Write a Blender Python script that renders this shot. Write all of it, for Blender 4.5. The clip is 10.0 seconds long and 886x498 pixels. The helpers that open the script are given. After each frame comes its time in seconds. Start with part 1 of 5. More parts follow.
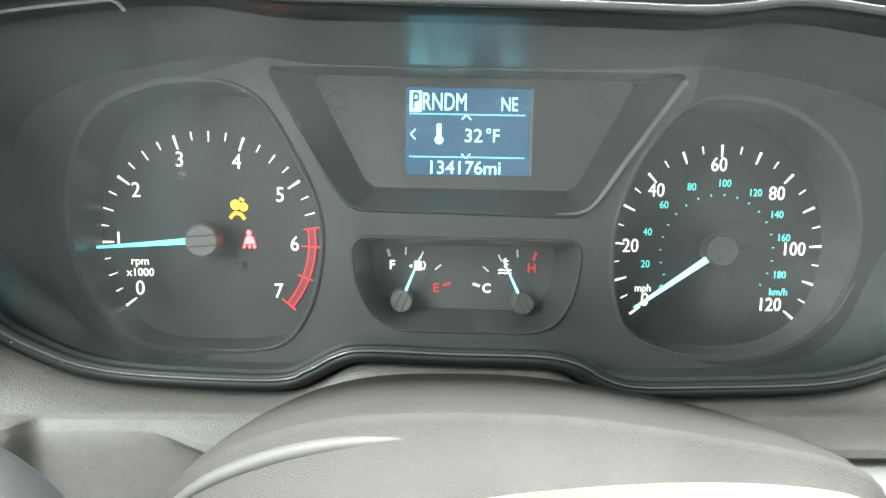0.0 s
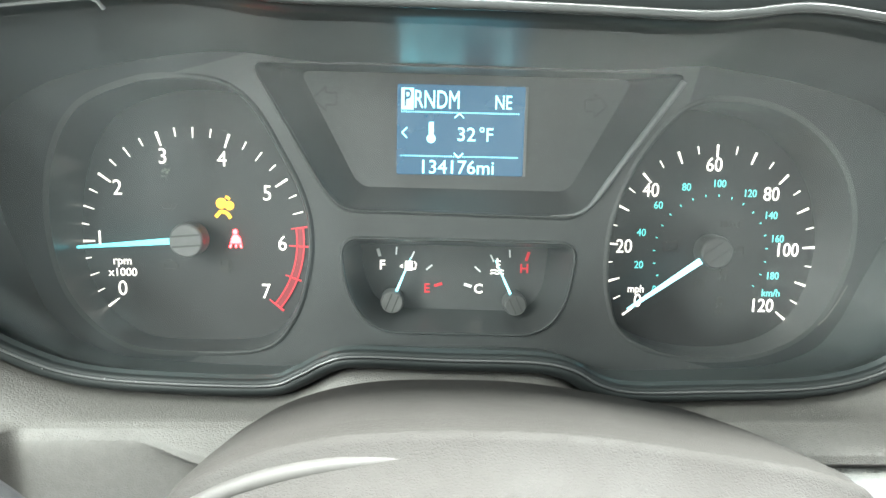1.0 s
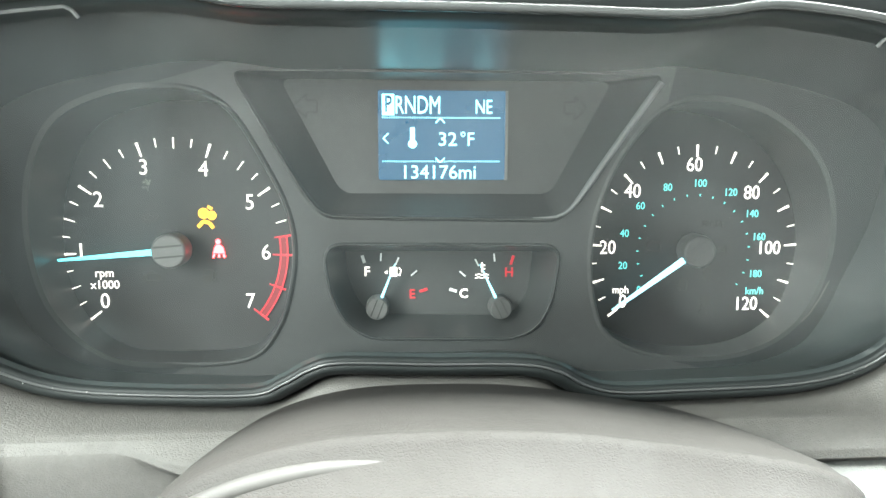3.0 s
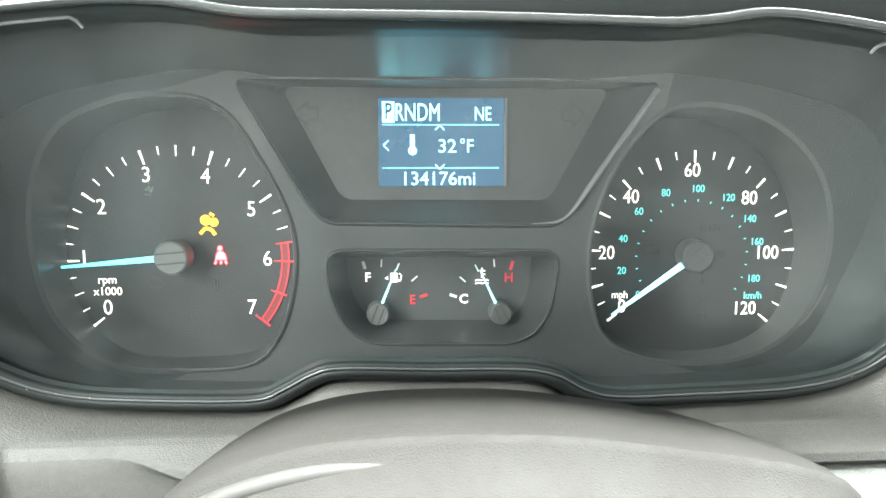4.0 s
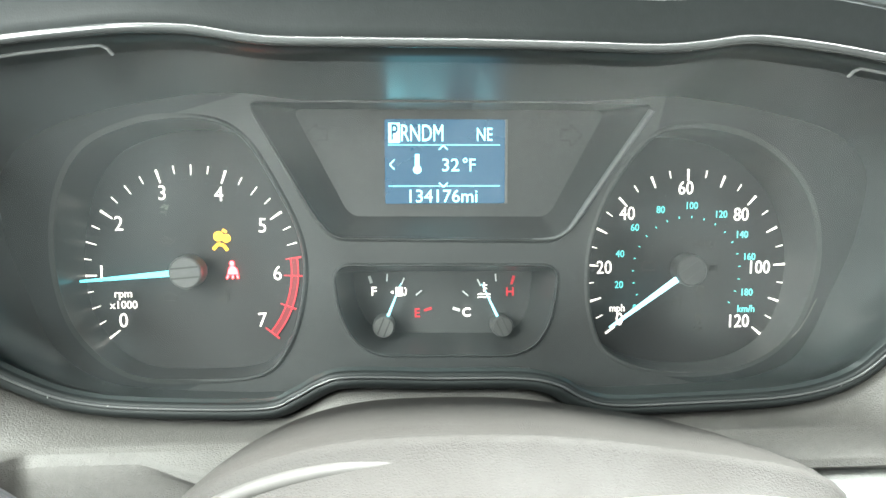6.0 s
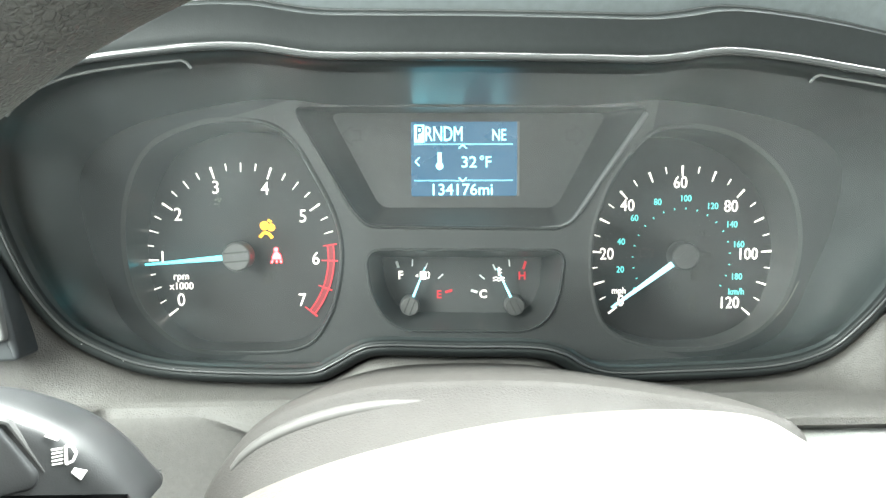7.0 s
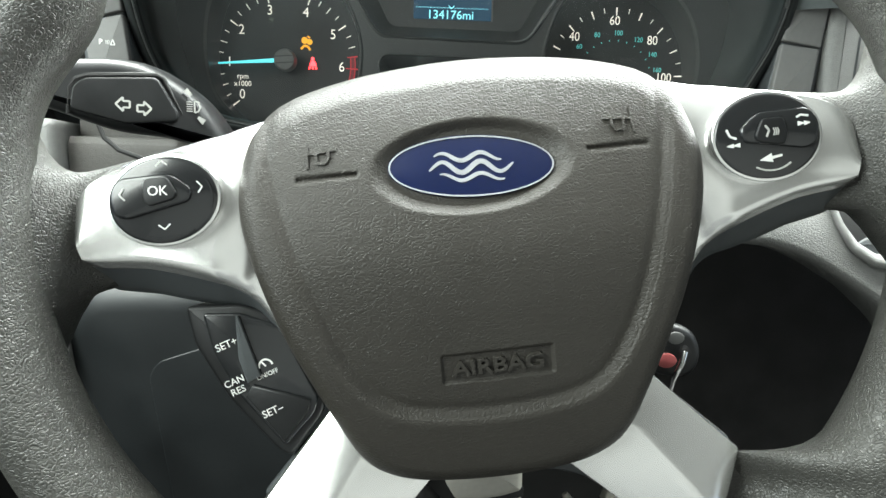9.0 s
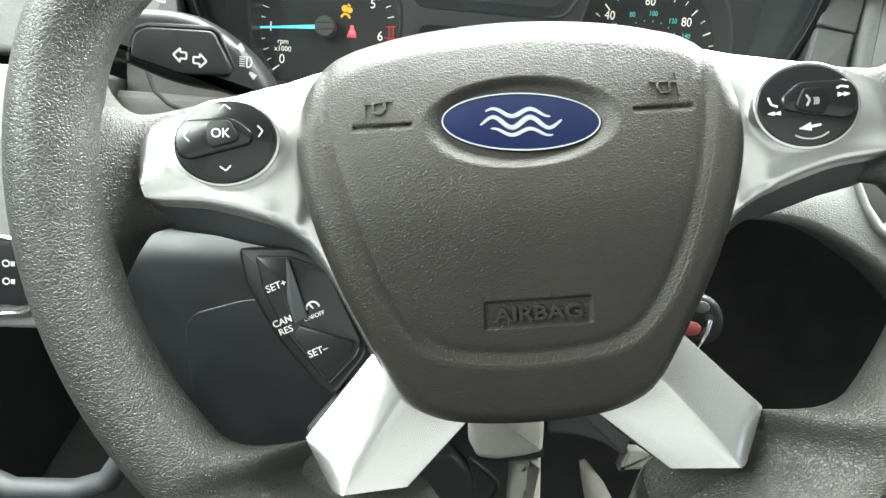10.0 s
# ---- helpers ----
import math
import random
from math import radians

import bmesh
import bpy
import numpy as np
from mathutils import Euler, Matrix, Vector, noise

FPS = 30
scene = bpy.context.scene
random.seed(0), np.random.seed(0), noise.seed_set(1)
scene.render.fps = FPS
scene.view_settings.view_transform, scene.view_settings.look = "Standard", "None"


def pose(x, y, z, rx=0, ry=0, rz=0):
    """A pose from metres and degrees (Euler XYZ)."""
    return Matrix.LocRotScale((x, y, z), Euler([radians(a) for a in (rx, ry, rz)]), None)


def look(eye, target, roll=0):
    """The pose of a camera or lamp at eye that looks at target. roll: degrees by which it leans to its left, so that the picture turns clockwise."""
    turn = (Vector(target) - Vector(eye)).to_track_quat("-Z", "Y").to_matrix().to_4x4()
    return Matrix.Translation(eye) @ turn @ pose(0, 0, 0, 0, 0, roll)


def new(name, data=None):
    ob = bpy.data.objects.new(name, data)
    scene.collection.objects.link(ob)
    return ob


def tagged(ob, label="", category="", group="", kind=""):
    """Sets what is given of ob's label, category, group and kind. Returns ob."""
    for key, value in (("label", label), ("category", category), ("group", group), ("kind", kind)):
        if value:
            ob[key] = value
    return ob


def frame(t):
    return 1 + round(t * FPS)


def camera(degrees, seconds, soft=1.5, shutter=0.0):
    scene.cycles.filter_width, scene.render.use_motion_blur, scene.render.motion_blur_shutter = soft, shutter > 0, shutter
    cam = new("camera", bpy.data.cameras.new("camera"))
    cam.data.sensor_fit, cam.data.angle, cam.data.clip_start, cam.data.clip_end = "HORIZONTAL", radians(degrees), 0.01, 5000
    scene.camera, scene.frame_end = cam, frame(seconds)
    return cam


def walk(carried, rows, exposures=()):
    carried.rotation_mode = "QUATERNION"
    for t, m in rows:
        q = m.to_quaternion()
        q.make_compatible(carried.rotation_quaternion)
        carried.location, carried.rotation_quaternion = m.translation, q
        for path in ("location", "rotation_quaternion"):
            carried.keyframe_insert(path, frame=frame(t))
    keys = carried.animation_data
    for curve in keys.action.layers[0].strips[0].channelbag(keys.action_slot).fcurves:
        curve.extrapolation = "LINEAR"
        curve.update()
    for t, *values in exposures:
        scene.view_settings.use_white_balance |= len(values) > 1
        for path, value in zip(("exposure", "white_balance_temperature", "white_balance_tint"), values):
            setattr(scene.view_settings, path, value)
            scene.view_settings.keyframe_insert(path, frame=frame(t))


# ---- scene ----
cam = camera(68.0, 10.0)
EXPOSURES = [(0.0, 2.35), (1.0, 2.6), (2.5, 2.62), (4.0, 2.62), (5.0, 2.68), (6.5, 2.68), (7.0, 2.7), (7.5, 1.85), (8.0, 0.82), (8.5, 0.65), (9.0, 0.90), (10.0, 1.22)]
BASE = pose(0, 0, 0.86, -26, 0, 0)
PATH = [
    (0, (-0.017, -0.309, 0.035), (0.041, 1.676, -0.207), 0.9),
    (0.5, (-0.029, -0.303, 0.041), (0.043, 1.678, -0.221), 1.1),
    (1, (-0.02, -0.302, 0.043), (0.085, 1.673, -0.255), 1.3),
    (1.5, (-0.021, -0.304, 0.042), (0.091, 1.674, -0.235), 0.8),
    (2, (-0.02, -0.303, 0.04), (0.107, 1.673, -0.242), 0.6),
    (2.5, (-0.018, -0.302, 0.04), (0.114, 1.674, -0.236), 0.3),
    (4, (-0.017, -0.305, 0.04), (0.115, 1.676, -0.203), -0.1),
    (4.5, (-0.018, -0.307, 0.04), (0.096, 1.674, -0.205), -0.2),
    (5, (-0.019, -0.314, 0.041), (0.116, 1.668, -0.191), -0.1),
    (6.3, (-0.019, -0.32, 0.037), (0.104, 1.669, -0.132), -0.2),
    (6.5, (-0.023, -0.327, 0.04), (0.083, 1.663, -0.125), -0.3),
    (7, (-0.023, -0.357, 0.032), (0.056, 1.635, -0.127), -0.3),
    (7.5, (-0.026, -0.406, 0.001), (0.028, 1.589, -0.141), -0.1),
    (8, (-0.029, -0.451, -0.031), (-0.006, 1.545, -0.156), 0.2),
    (8.5, (-0.021, -0.469, -0.057), (0.02, 1.523, -0.234), 1.1),
    (9, (-0.012, -0.497, -0.072), (0.039, 1.487, -0.318), 1.8),
    (9.5, (-0.01, -0.514, -0.083), (0.05, 1.467, -0.355), 2.9),
    (10, (-0.027, -0.51, -0.087), (0.004, 1.471, -0.364), 4.2),
]
walk(cam, [(t, BASE @ look(eye, target, roll)) for t, eye, target, roll in PATH], EXPOSURES)

# ---- light: overcast daylight through the cab's windows ----
world = bpy.data.worlds.new("overcast_sky")
scene.world = world
world.use_nodes = True
wn = world.node_tree.nodes
sky = wn.new("ShaderNodeTexSky")
sky.sky_type, sky.sun_disc = "NISHITA", False
sky.sun_elevation, sky.sun_rotation = radians(50), radians(200)
world.node_tree.links.new(sky.outputs[0], wn["Background"].inputs[0])
wn["Background"].inputs[1].default_value = 0.1
sun_data = bpy.data.lights.new("sun", "SUN")
sun_data.energy, sun_data.angle, sun_data.color = 0.9, radians(18), (1.0, 0.97, 0.92)
sun = new("sun", sun_data)
sun.matrix_basis = look((0, 0, 3), (0.5, -1.4, 0))


def window_light(name, eye, target, sx, sy, power, color=(1.0, 1.0, 1.0)):
    data = bpy.data.lights.new(name, "AREA")
    data.shape, data.size, data.size_y, data.energy, data.color = "RECTANGLE", sx, sy, power, color
    ob = new(name, data)
    ob.matrix_basis = look(eye, target)
    return ob


window_light("windscreen_daylight", (0.40, 0.40, 1.44), (0.40, -0.33, 0.76), 1.8, 0.90, 170, (0.93, 1.0, 0.955))
window_light("driver_window_daylight", (-0.66, -0.36, 1.43), (0.1, -0.28, 0.85), 0.98, 0.52, 15, (0.915, 1.0, 0.935))
window_light("passenger_window_daylight", (1.44, -0.42, 1.32), (0.1, -0.25, 0.9), 0.75, 0.55, 0.4, (0.94, 1.0, 0.955))


# ---- materials ----
def material(name, color, rough=0.5, metal=0.0, grain=0.0, grain_size=0.0006, kind="noise", vary=0.12, stain=0.03, emit=None, power=0.0, coat=0.0, uneven=0.06, gloss=0.5):
    """Principled surface with colour variation at two scales and a fine relief."""
    m = bpy.data.materials.new(name)
    m.use_nodes = True
    nt = m.node_tree
    b = nt.nodes["Principled BSDF"]
    b.inputs["Roughness"].default_value = rough
    b.inputs["Metallic"].default_value = metal
    b.inputs["Coat Weight"].default_value = coat
    b.inputs["Specular IOR Level"].default_value = gloss
    if emit:
        b.inputs["Emission Color"].default_value = (*emit, 1)
        b.inputs["Emission Strength"].default_value = power
    co = nt.nodes.new("ShaderNodeTexCoord")
    n1 = nt.nodes.new("ShaderNodeTexNoise")
    n1.inputs["Scale"].default_value, n1.inputs["Detail"].default_value = 1 / stain, 4
    n2 = nt.nodes.new("ShaderNodeTexNoise")
    n2.inputs["Scale"].default_value, n2.inputs["Detail"].default_value = 1 / 0.003, 3
    for n in (n1, n2):
        nt.links.new(co.outputs["Object"], n.inputs["Vector"])
    add = nt.nodes.new("ShaderNodeMath")
    nt.links.new(n1.outputs[0], add.inputs[0])
    nt.links.new(n2.outputs[0], add.inputs[1])
    rng = nt.nodes.new("ShaderNodeMapRange")
    rng.inputs["From Min"].default_value, rng.inputs["From Max"].default_value = 0.7, 1.3
    rng.inputs["To Min"].default_value, rng.inputs["To Max"].default_value = 1 - vary, 1 + vary
    nt.links.new(add.outputs[0], rng.inputs["Value"])
    mul = nt.nodes.new("ShaderNodeVectorMath")
    mul.operation = "SCALE"
    mul.inputs[0].default_value = color
    nt.links.new(rng.outputs[0], mul.inputs["Scale"])
    nt.links.new(mul.outputs[0], b.inputs["Base Color"])
    r2 = nt.nodes.new("ShaderNodeMapRange")
    r2.inputs["From Min"].default_value, r2.inputs["From Max"].default_value = 0.35, 0.65
    r2.inputs["To Min"].default_value, r2.inputs["To Max"].default_value = max(0.02, rough - uneven), rough + uneven
    nt.links.new(n1.outputs[0], r2.inputs["Value"])
    nt.links.new(r2.outputs[0], b.inputs["Roughness"])
    if grain:
        bump = nt.nodes.new("ShaderNodeBump")
        bump.inputs["Strength"].default_value = 1.0
        bump.inputs["Distance"].default_value = grain
        if kind == "leather":
            # pillow-like cells with crooked furrows, of uneven depth, and a fine pore
            squeeze = nt.nodes.new("ShaderNodeMapping")
            squeeze.inputs["Scale"].default_value = (0.72, 1.0, 1.0)
            nt.links.new(co.outputs["Object"], squeeze.inputs["Vector"])
            warp = nt.nodes.new("ShaderNodeTexNoise")
            warp.inputs["Scale"].default_value, warp.inputs["Detail"].default_value = 0.6 / grain_size, 1
            nt.links.new(co.outputs["Object"], warp.inputs["Vector"])
            mix = nt.nodes.new("ShaderNodeVectorMath")
            mix.operation = "MULTIPLY_ADD"
            mix.inputs[1].default_value = (grain_size * 1.3,) * 3
            nt.links.new(warp.outputs["Color"], mix.inputs[0])
            nt.links.new(squeeze.outputs[0], mix.inputs[2])
            v = nt.nodes.new("ShaderNodeTexVoronoi")
            v.feature = "DISTANCE_TO_EDGE"
            v.inputs["Scale"].default_value = 1 / grain_size
            nt.links.new(mix.outputs[0], v.inputs["Vector"])
            mr = nt.nodes.new("ShaderNodeMapRange")
            mr.interpolation_type = "SMOOTHSTEP"
            mr.inputs["From Max"].default_value = 0.22
            nt.links.new(v.outputs["Distance"], mr.inputs["Value"])
            patch = nt.nodes.new("ShaderNodeTexNoise")
            patch.inputs["Scale"].default_value, patch.inputs["Detail"].default_value = 0.4 / grain_size, 3
            nt.links.new(co.outputs["Object"], patch.inputs["Vector"])
            keep = nt.nodes.new("ShaderNodeMapRange")
            keep.inputs["From Min"].default_value, keep.inputs["From Max"].default_value = 0.35, 0.68
            keep.inputs["To Min"].default_value, keep.inputs["To Max"].default_value = 1.0, 0.45
            nt.links.new(patch.outputs[0], keep.inputs["Value"])
            cell = nt.nodes.new("ShaderNodeMath")
            cell.operation = "MULTIPLY"
            nt.links.new(mr.outputs[0], cell.inputs[0])
            nt.links.new(keep.outputs[0], cell.inputs[1])
            fine = nt.nodes.new("ShaderNodeTexNoise")
            fine.inputs["Scale"].default_value, fine.inputs["Detail"].default_value = 1.8 / grain_size, 3
            nt.links.new(co.outputs["Object"], fine.inputs["Vector"])
            ma = nt.nodes.new("ShaderNodeMath")
            ma.operation = "MULTIPLY_ADD"
            ma.inputs[1].default_value = 0.4
            nt.links.new(fine.outputs[0], ma.inputs[0])
            nt.links.new(cell.outputs[0], ma.inputs[2])
            nt.links.new(ma.outputs[0], bump.inputs["Height"])
        else:
            g = nt.nodes.new("ShaderNodeTexNoise")
            g.inputs["Scale"].default_value, g.inputs["Detail"].default_value = 1 / grain_size, 3
            nt.links.new(co.outputs["Object"], g.inputs["Vector"])
            nt.links.new(g.outputs[0], bump.inputs["Height"])
        nt.links.new(bump.outputs[0], b.inputs["Normal"])
    return m


GLOSS_BLACK = material("gloss_black_plastic", (0.012, 0.013, 0.014), 0.16, coat=0.2, vary=0.05)
BEZEL_BLACK = material("satin_black_plastic", (0.0112, 0.0132, 0.0132), 0.55, gloss=0.2, grain=0.00004, grain_size=0.0005)
MASK_GREY = material("matt_charcoal_plastic", (0.029, 0.030, 0.030), 0.5, grain=0.00005, grain_size=0.0004)
DIAL_BLACK = material("dial_black", (0.005, 0.005, 0.0055), 0.55)
HUB_GREY = material("needle_hub_grey", (0.085, 0.085, 0.083), 0.4)
HUB_DARK = material("needle_hub_dark_grey", (0.042, 0.042, 0.041), 0.42)
HUB_BLACK = material("needle_hub_black", (0.02, 0.02, 0.02), 0.45)
DASH_GREY = material("grained_dash_plastic", (0.16, 0.161, 0.156), 0.55, grain=0.00011, grain_size=0.0011, kind="leather", vary=0.08)
DASH_DARK = material("dark_dash_plastic", (0.032, 0.036, 0.038), 0.55, grain=0.00006, grain_size=0.0008)
UNDERSIDE = material("satin_dark_grey", (0.060, 0.066, 0.069), 0.42, gloss=0.4, grain=0.00002, grain_size=0.0005, vary=0.05)
TRIM_GREY = material("satin_grey_trim", (0.13, 0.13, 0.127), 0.5, gloss=0.2, grain=0.00002, grain_size=0.0004, vary=0.05)
STALK_BLACK = material("stalk_black_plastic", (0.010, 0.0105, 0.011), 0.42, gloss=0.3, grain=0.00005, grain_size=0.0005)
LEATHER = material("grained_wheel_leather", (0.039, 0.0385, 0.0345), 0.45, grain=0.00027, grain_size=0.00135, kind="leather", vary=0.1)
PAD_SKIN = material("grained_airbag_skin", (0.0238, 0.0213, 0.0174), 0.53, gloss=0.42, grain=0.000125, grain_size=0.0014, kind="leather", vary=0.08)
SILVER = material("satin_silver_paint", (0.76, 0.76, 0.75), 0.26, metal=0.93, vary=0.0, uneven=0.0)
CHROME = material("bright_metal", (0.75, 0.75, 0.75), 0.15, metal=1.0, vary=0.04)
BLUE = material("deep_blue_enamel", (0.0035, 0.0085, 0.042), 0.15, coat=0.6, vary=0.05)
PRINT = material("white_print", (0.7, 0.7, 0.68), 0.5, vary=0.03)
GREY_PRINT = material("grey_print", (0.4, 0.4, 0.38), 0.5, vary=0.03)
GLOW_WHITE = material("backlit_white", (0.8, 0.78, 0.72), 0.5, emit=(1.0, 0.93, 0.80), power=0.40, vary=0.02)
GLOW_TEAL = material("backlit_teal", (0.1, 0.5, 0.48), 0.5, emit=(0.12, 0.75, 0.72), power=0.26, vary=0.02)
GLOW_NEEDLE = material("lit_needle", (0.1, 0.55, 0.6), 0.4, emit=(0.10, 0.80, 0.90), power=0.6, vary=0.02)
GLOW_NEEDLE_PALE = material("lit_needle_pale", (0.2, 0.55, 0.62), 0.4, emit=(0.25, 0.80, 0.95), power=0.5, vary=0.02)
FADED_RED = material("dim_backlit_red", (0.32, 0.012, 0.018), 0.5, emit=(1.0, 0.03, 0.05), power=0.10, vary=0.02)
GLOW_RED = material("backlit_red", (0.40, 0.01, 0.02), 0.5, emit=(1.0, 0.03, 0.05), power=0.13, vary=0.02)
GLOW_WARN = material("lit_red_warning", (0.5, 0.03, 0.03), 0.5, emit=(1.0, 0.03, 0.035), power=4.5, vary=0.02)
GLOW_AMBER = material("lit_amber_warning", (0.6, 0.35, 0.02), 0.5, emit=(1.0, 0.38, 0.005), power=0.5, vary=0.02)
LCD_BLUE = material("lcd_blue", (0.005, 0.012, 0.022), 0.25, emit=(0.012, 0.085, 0.16), power=0.28, vary=0.02)
LCD_TEXT = material("lcd_text", (0.15, 0.45, 0.5), 0.4, emit=(0.27, 0.88, 1.0), power=0.7, vary=0.02)
CAVITY_SHADE = material("cavity_shade_black", (0.006, 0.006, 0.006), 0.8)
CREAM = material("cream_plastic", (0.40, 0.385, 0.34), 0.5, vary=0.06)
CARPET = material("dark_carpet", (0.03, 0.03, 0.03), 0.9, grain=0.001, grain_size=0.003)
ROOF = material("headliner_cloth", (0.13, 0.129, 0.126), 0.9, grain=0.0004, grain_size=0.002)
SEAT = material("seat_cloth", (0.035, 0.035, 0.036), 0.9, grain=0.0004, grain_size=0.002)
LIP_GLEAM = material("lower_edge_highlight", (0.045, 0.047, 0.047), 0.36, uneven=0.02)
LIP_BLACK = material("polished_black_edge", (0.030, 0.032, 0.032), 0.20, coat=0.3)
LEDGE = material("dark_grained_dash_plastic", (0.073, 0.0695, 0.065), 0.6, gloss=0.3, grain=0.00012, grain_size=0.0010, kind="leather", vary=0.1)
CREASE_GREY = material("paler_shroud_edge", (0.0165, 0.0155, 0.0143), 0.66, gloss=0.3, grain=0.00003, grain_size=0.0008)
RECESS_SHADE = material("shaded_recess_plastic", (0.019, 0.0195, 0.0195), 0.5, grain=0.00004, grain_size=0.0004)
RIM_SATIN = material("satin_charcoal_edge", (0.022, 0.0228, 0.0228), 0.34, grain=0.00002, grain_size=0.0004, uneven=0.01)
DASH_MID = material("mid_grey_dash_plastic", (0.122, 0.123, 0.118), 0.55, grain=0.00018, grain_size=0.0014, kind="leather", vary=0.08)
BOWL = material("smooth_black_bowl", (0.022, 0.0265, 0.0265), 0.34, gloss=0.45, vary=0.02, uneven=0.0)
WING_SHADE = material("shaded_dial_surround", (0.0135, 0.0165, 0.0168), 0.42, gloss=0.3, vary=0.02, uneven=0.0)
HOOD = material("matt_hood_plastic", (0.072, 0.082, 0.084), 0.70, gloss=0.3, grain=0.00006, grain_size=0.0008)
KNEE = material("smooth_knee_plastic", (0.011, 0.013, 0.014), 0.42, grain=0.00002, grain_size=0.0008)
SHROUD_GREY = material("grained_shroud_plastic", (0.0124, 0.0114, 0.0104), 0.72, gloss=0.15, grain=0.00008, grain_size=0.0010, kind="leather", vary=0.08)
ARROW_DARK = material("unlit_arrow_print", (0.017, 0.0175, 0.0175), 0.5)
SCUFF = material("pale_scuff", (0.08, 0.075, 0.065), 0.6)
DEEP_RED = material("deep_red_print", (0.10, 0.006, 0.010), 0.5, emit=(1.0, 0.02, 0.04), power=0.03)
BADGE_SILVER = material("badge_silver", (0.36, 0.37, 0.39), 0.38, metal=0.3, vary=0.02)
GLEAM_GREY = material("highlight_grey_ridge", (0.11, 0.113, 0.113), 0.30, uneven=0.02)
UNLIT_AMBER = material("unlit_amber_symbol", (0.0085, 0.0072, 0.0050), 0.55)
UNLIT_RED = material("unlit_red_symbol", (0.0090, 0.0055, 0.0055), 0.55)
RED_BUTTON = material("faded_red_button", (0.45, 0.10, 0.10), 0.5)


def clear_cover():
    m = bpy.data.materials.new("clear_cover")
    m.use_nodes = True
    nt = m.node_tree
    nt.nodes.clear()
    out = nt.nodes.new("ShaderNodeOutputMaterial")
    tr, gl, di = nt.nodes.new("ShaderNodeBsdfTransparent"), nt.nodes.new("ShaderNodeBsdfGlossy"), nt.nodes.new("ShaderNodeBsdfDiffuse")
    gl.inputs["Roughness"].default_value = 0.28
    # teal tint imitates the reflected veil over the dials
    di.inputs["Color"].default_value = (0.52, 0.60, 0.61, 1)
    fr = nt.nodes.new("ShaderNodeFresnel")
    fr.inputs[0].default_value = 1.49
    dust = nt.nodes.new("ShaderNodeTexNoise")
    dust.inputs["Scale"].default_value, dust.inputs["Detail"].default_value, dust.inputs["Distortion"].default_value = 16, 7, 1.2
    co = nt.nodes.new("ShaderNodeTexCoord")
    nt.links.new(co.outputs["Object"], dust.inputs["Vector"])
    mr = nt.nodes.new("ShaderNodeMapRange")
    mr.inputs["From Min"].default_value, mr.inputs["From Max"].default_value = 0.3, 0.75
    mr.inputs["To Min"].default_value, mr.inputs["To Max"].default_value = DUST_HAZE * 0.35, DUST_HAZE * 2.0
    nt.links.new(dust.outputs[0], mr.inputs["Value"])
    m1, m2 = nt.nodes.new("ShaderNodeMixShader"), nt.nodes.new("ShaderNodeMixShader")
    nt.links.new(mr.outputs[0], m1.inputs[0])
    nt.links.new(tr.outputs[0], m1.inputs[1])
    nt.links.new(di.outputs[0], m1.inputs[2])
    nt.links.new(fr.outputs[0], m2.inputs[0])
    nt.links.new(m1.outputs[0], m2.inputs[1])
    nt.links.new(gl.outputs[0], m2.inputs[2])
    nt.links.new(m2.outputs[0], out.inputs[0])
    return m


# share of the pale film: dust, plus haze painted in to lift the blacks
DUST_HAZE = 0.025
CLEAR = clear_cover()


# ---- mesh helpers ----
def part(name, geo, mat, parent=None, label="", smooth=True, sharp=40):
    """One mesh object; geo is a bmesh or a pair (points, faces)."""
    me = bpy.data.meshes.new(name)
    if isinstance(geo, tuple):
        bm = bmesh.new()
        vs = [bm.verts.new(p) for p in geo[0]]
        for f in geo[1]:
            try:
                bm.faces.new([vs[i] for i in f])
            except ValueError:
                pass
    else:
        bm = geo
    bmesh.ops.remove_doubles(bm, verts=bm.verts, dist=1e-6)
    bmesh.ops.recalc_face_normals(bm, faces=bm.faces)
    for f in bm.faces:
        f.smooth = smooth and len(f.verts) < 5
    bm.to_mesh(me)
    bm.free()
    if smooth:
        me.set_sharp_from_angle(angle=radians(sharp))
    me.materials.append(mat)
    ob = new(name, me)
    ob.parent = parent
    if label:
        tagged(ob, label)
    return ob


def empty(name, m, label, category, group="", kind=""):
    ob = new(name)
    ob.empty_display_size = 0.02
    ob.matrix_basis = m
    return tagged(ob, label, category, group, kind)


def join(*geos):
    P, F = [], []
    for p, f in geos:
        n = len(P)
        P += list(p)
        F += [tuple(i + n for i in q) for q in f]
    return P, F


def spline(pts, n, closed=True):
    """n points along a Catmull-Rom curve through pts, evenly spread."""
    p = np.array(pts, float)
    k = len(p)
    out = []
    for i in range(k if closed else k - 1):
        a, b, c, d = (p[(i + j) % k] if closed else p[min(max(i + j, 0), k - 1)] for j in (-1, 0, 1, 2))
        for s in np.arange(24) / 24:
            out.append(0.5 * (2 * b + (c - a) * s + (2 * a - 5 * b + 4 * c - d) * s ** 2 + (3 * b - a - 3 * c + d) * s ** 3))
    out.append(p[0] if closed else p[-1])
    out = np.array(out)
    L = np.r_[0, np.cumsum(np.linalg.norm(np.diff(out, axis=0), axis=1))]
    q = np.linspace(0, L[-1], n + 1 if closed else n)
    r = np.stack([np.interp(q, L, out[:, i]) for i in range(out.shape[1])], 1)
    return r[:-1] if closed else r


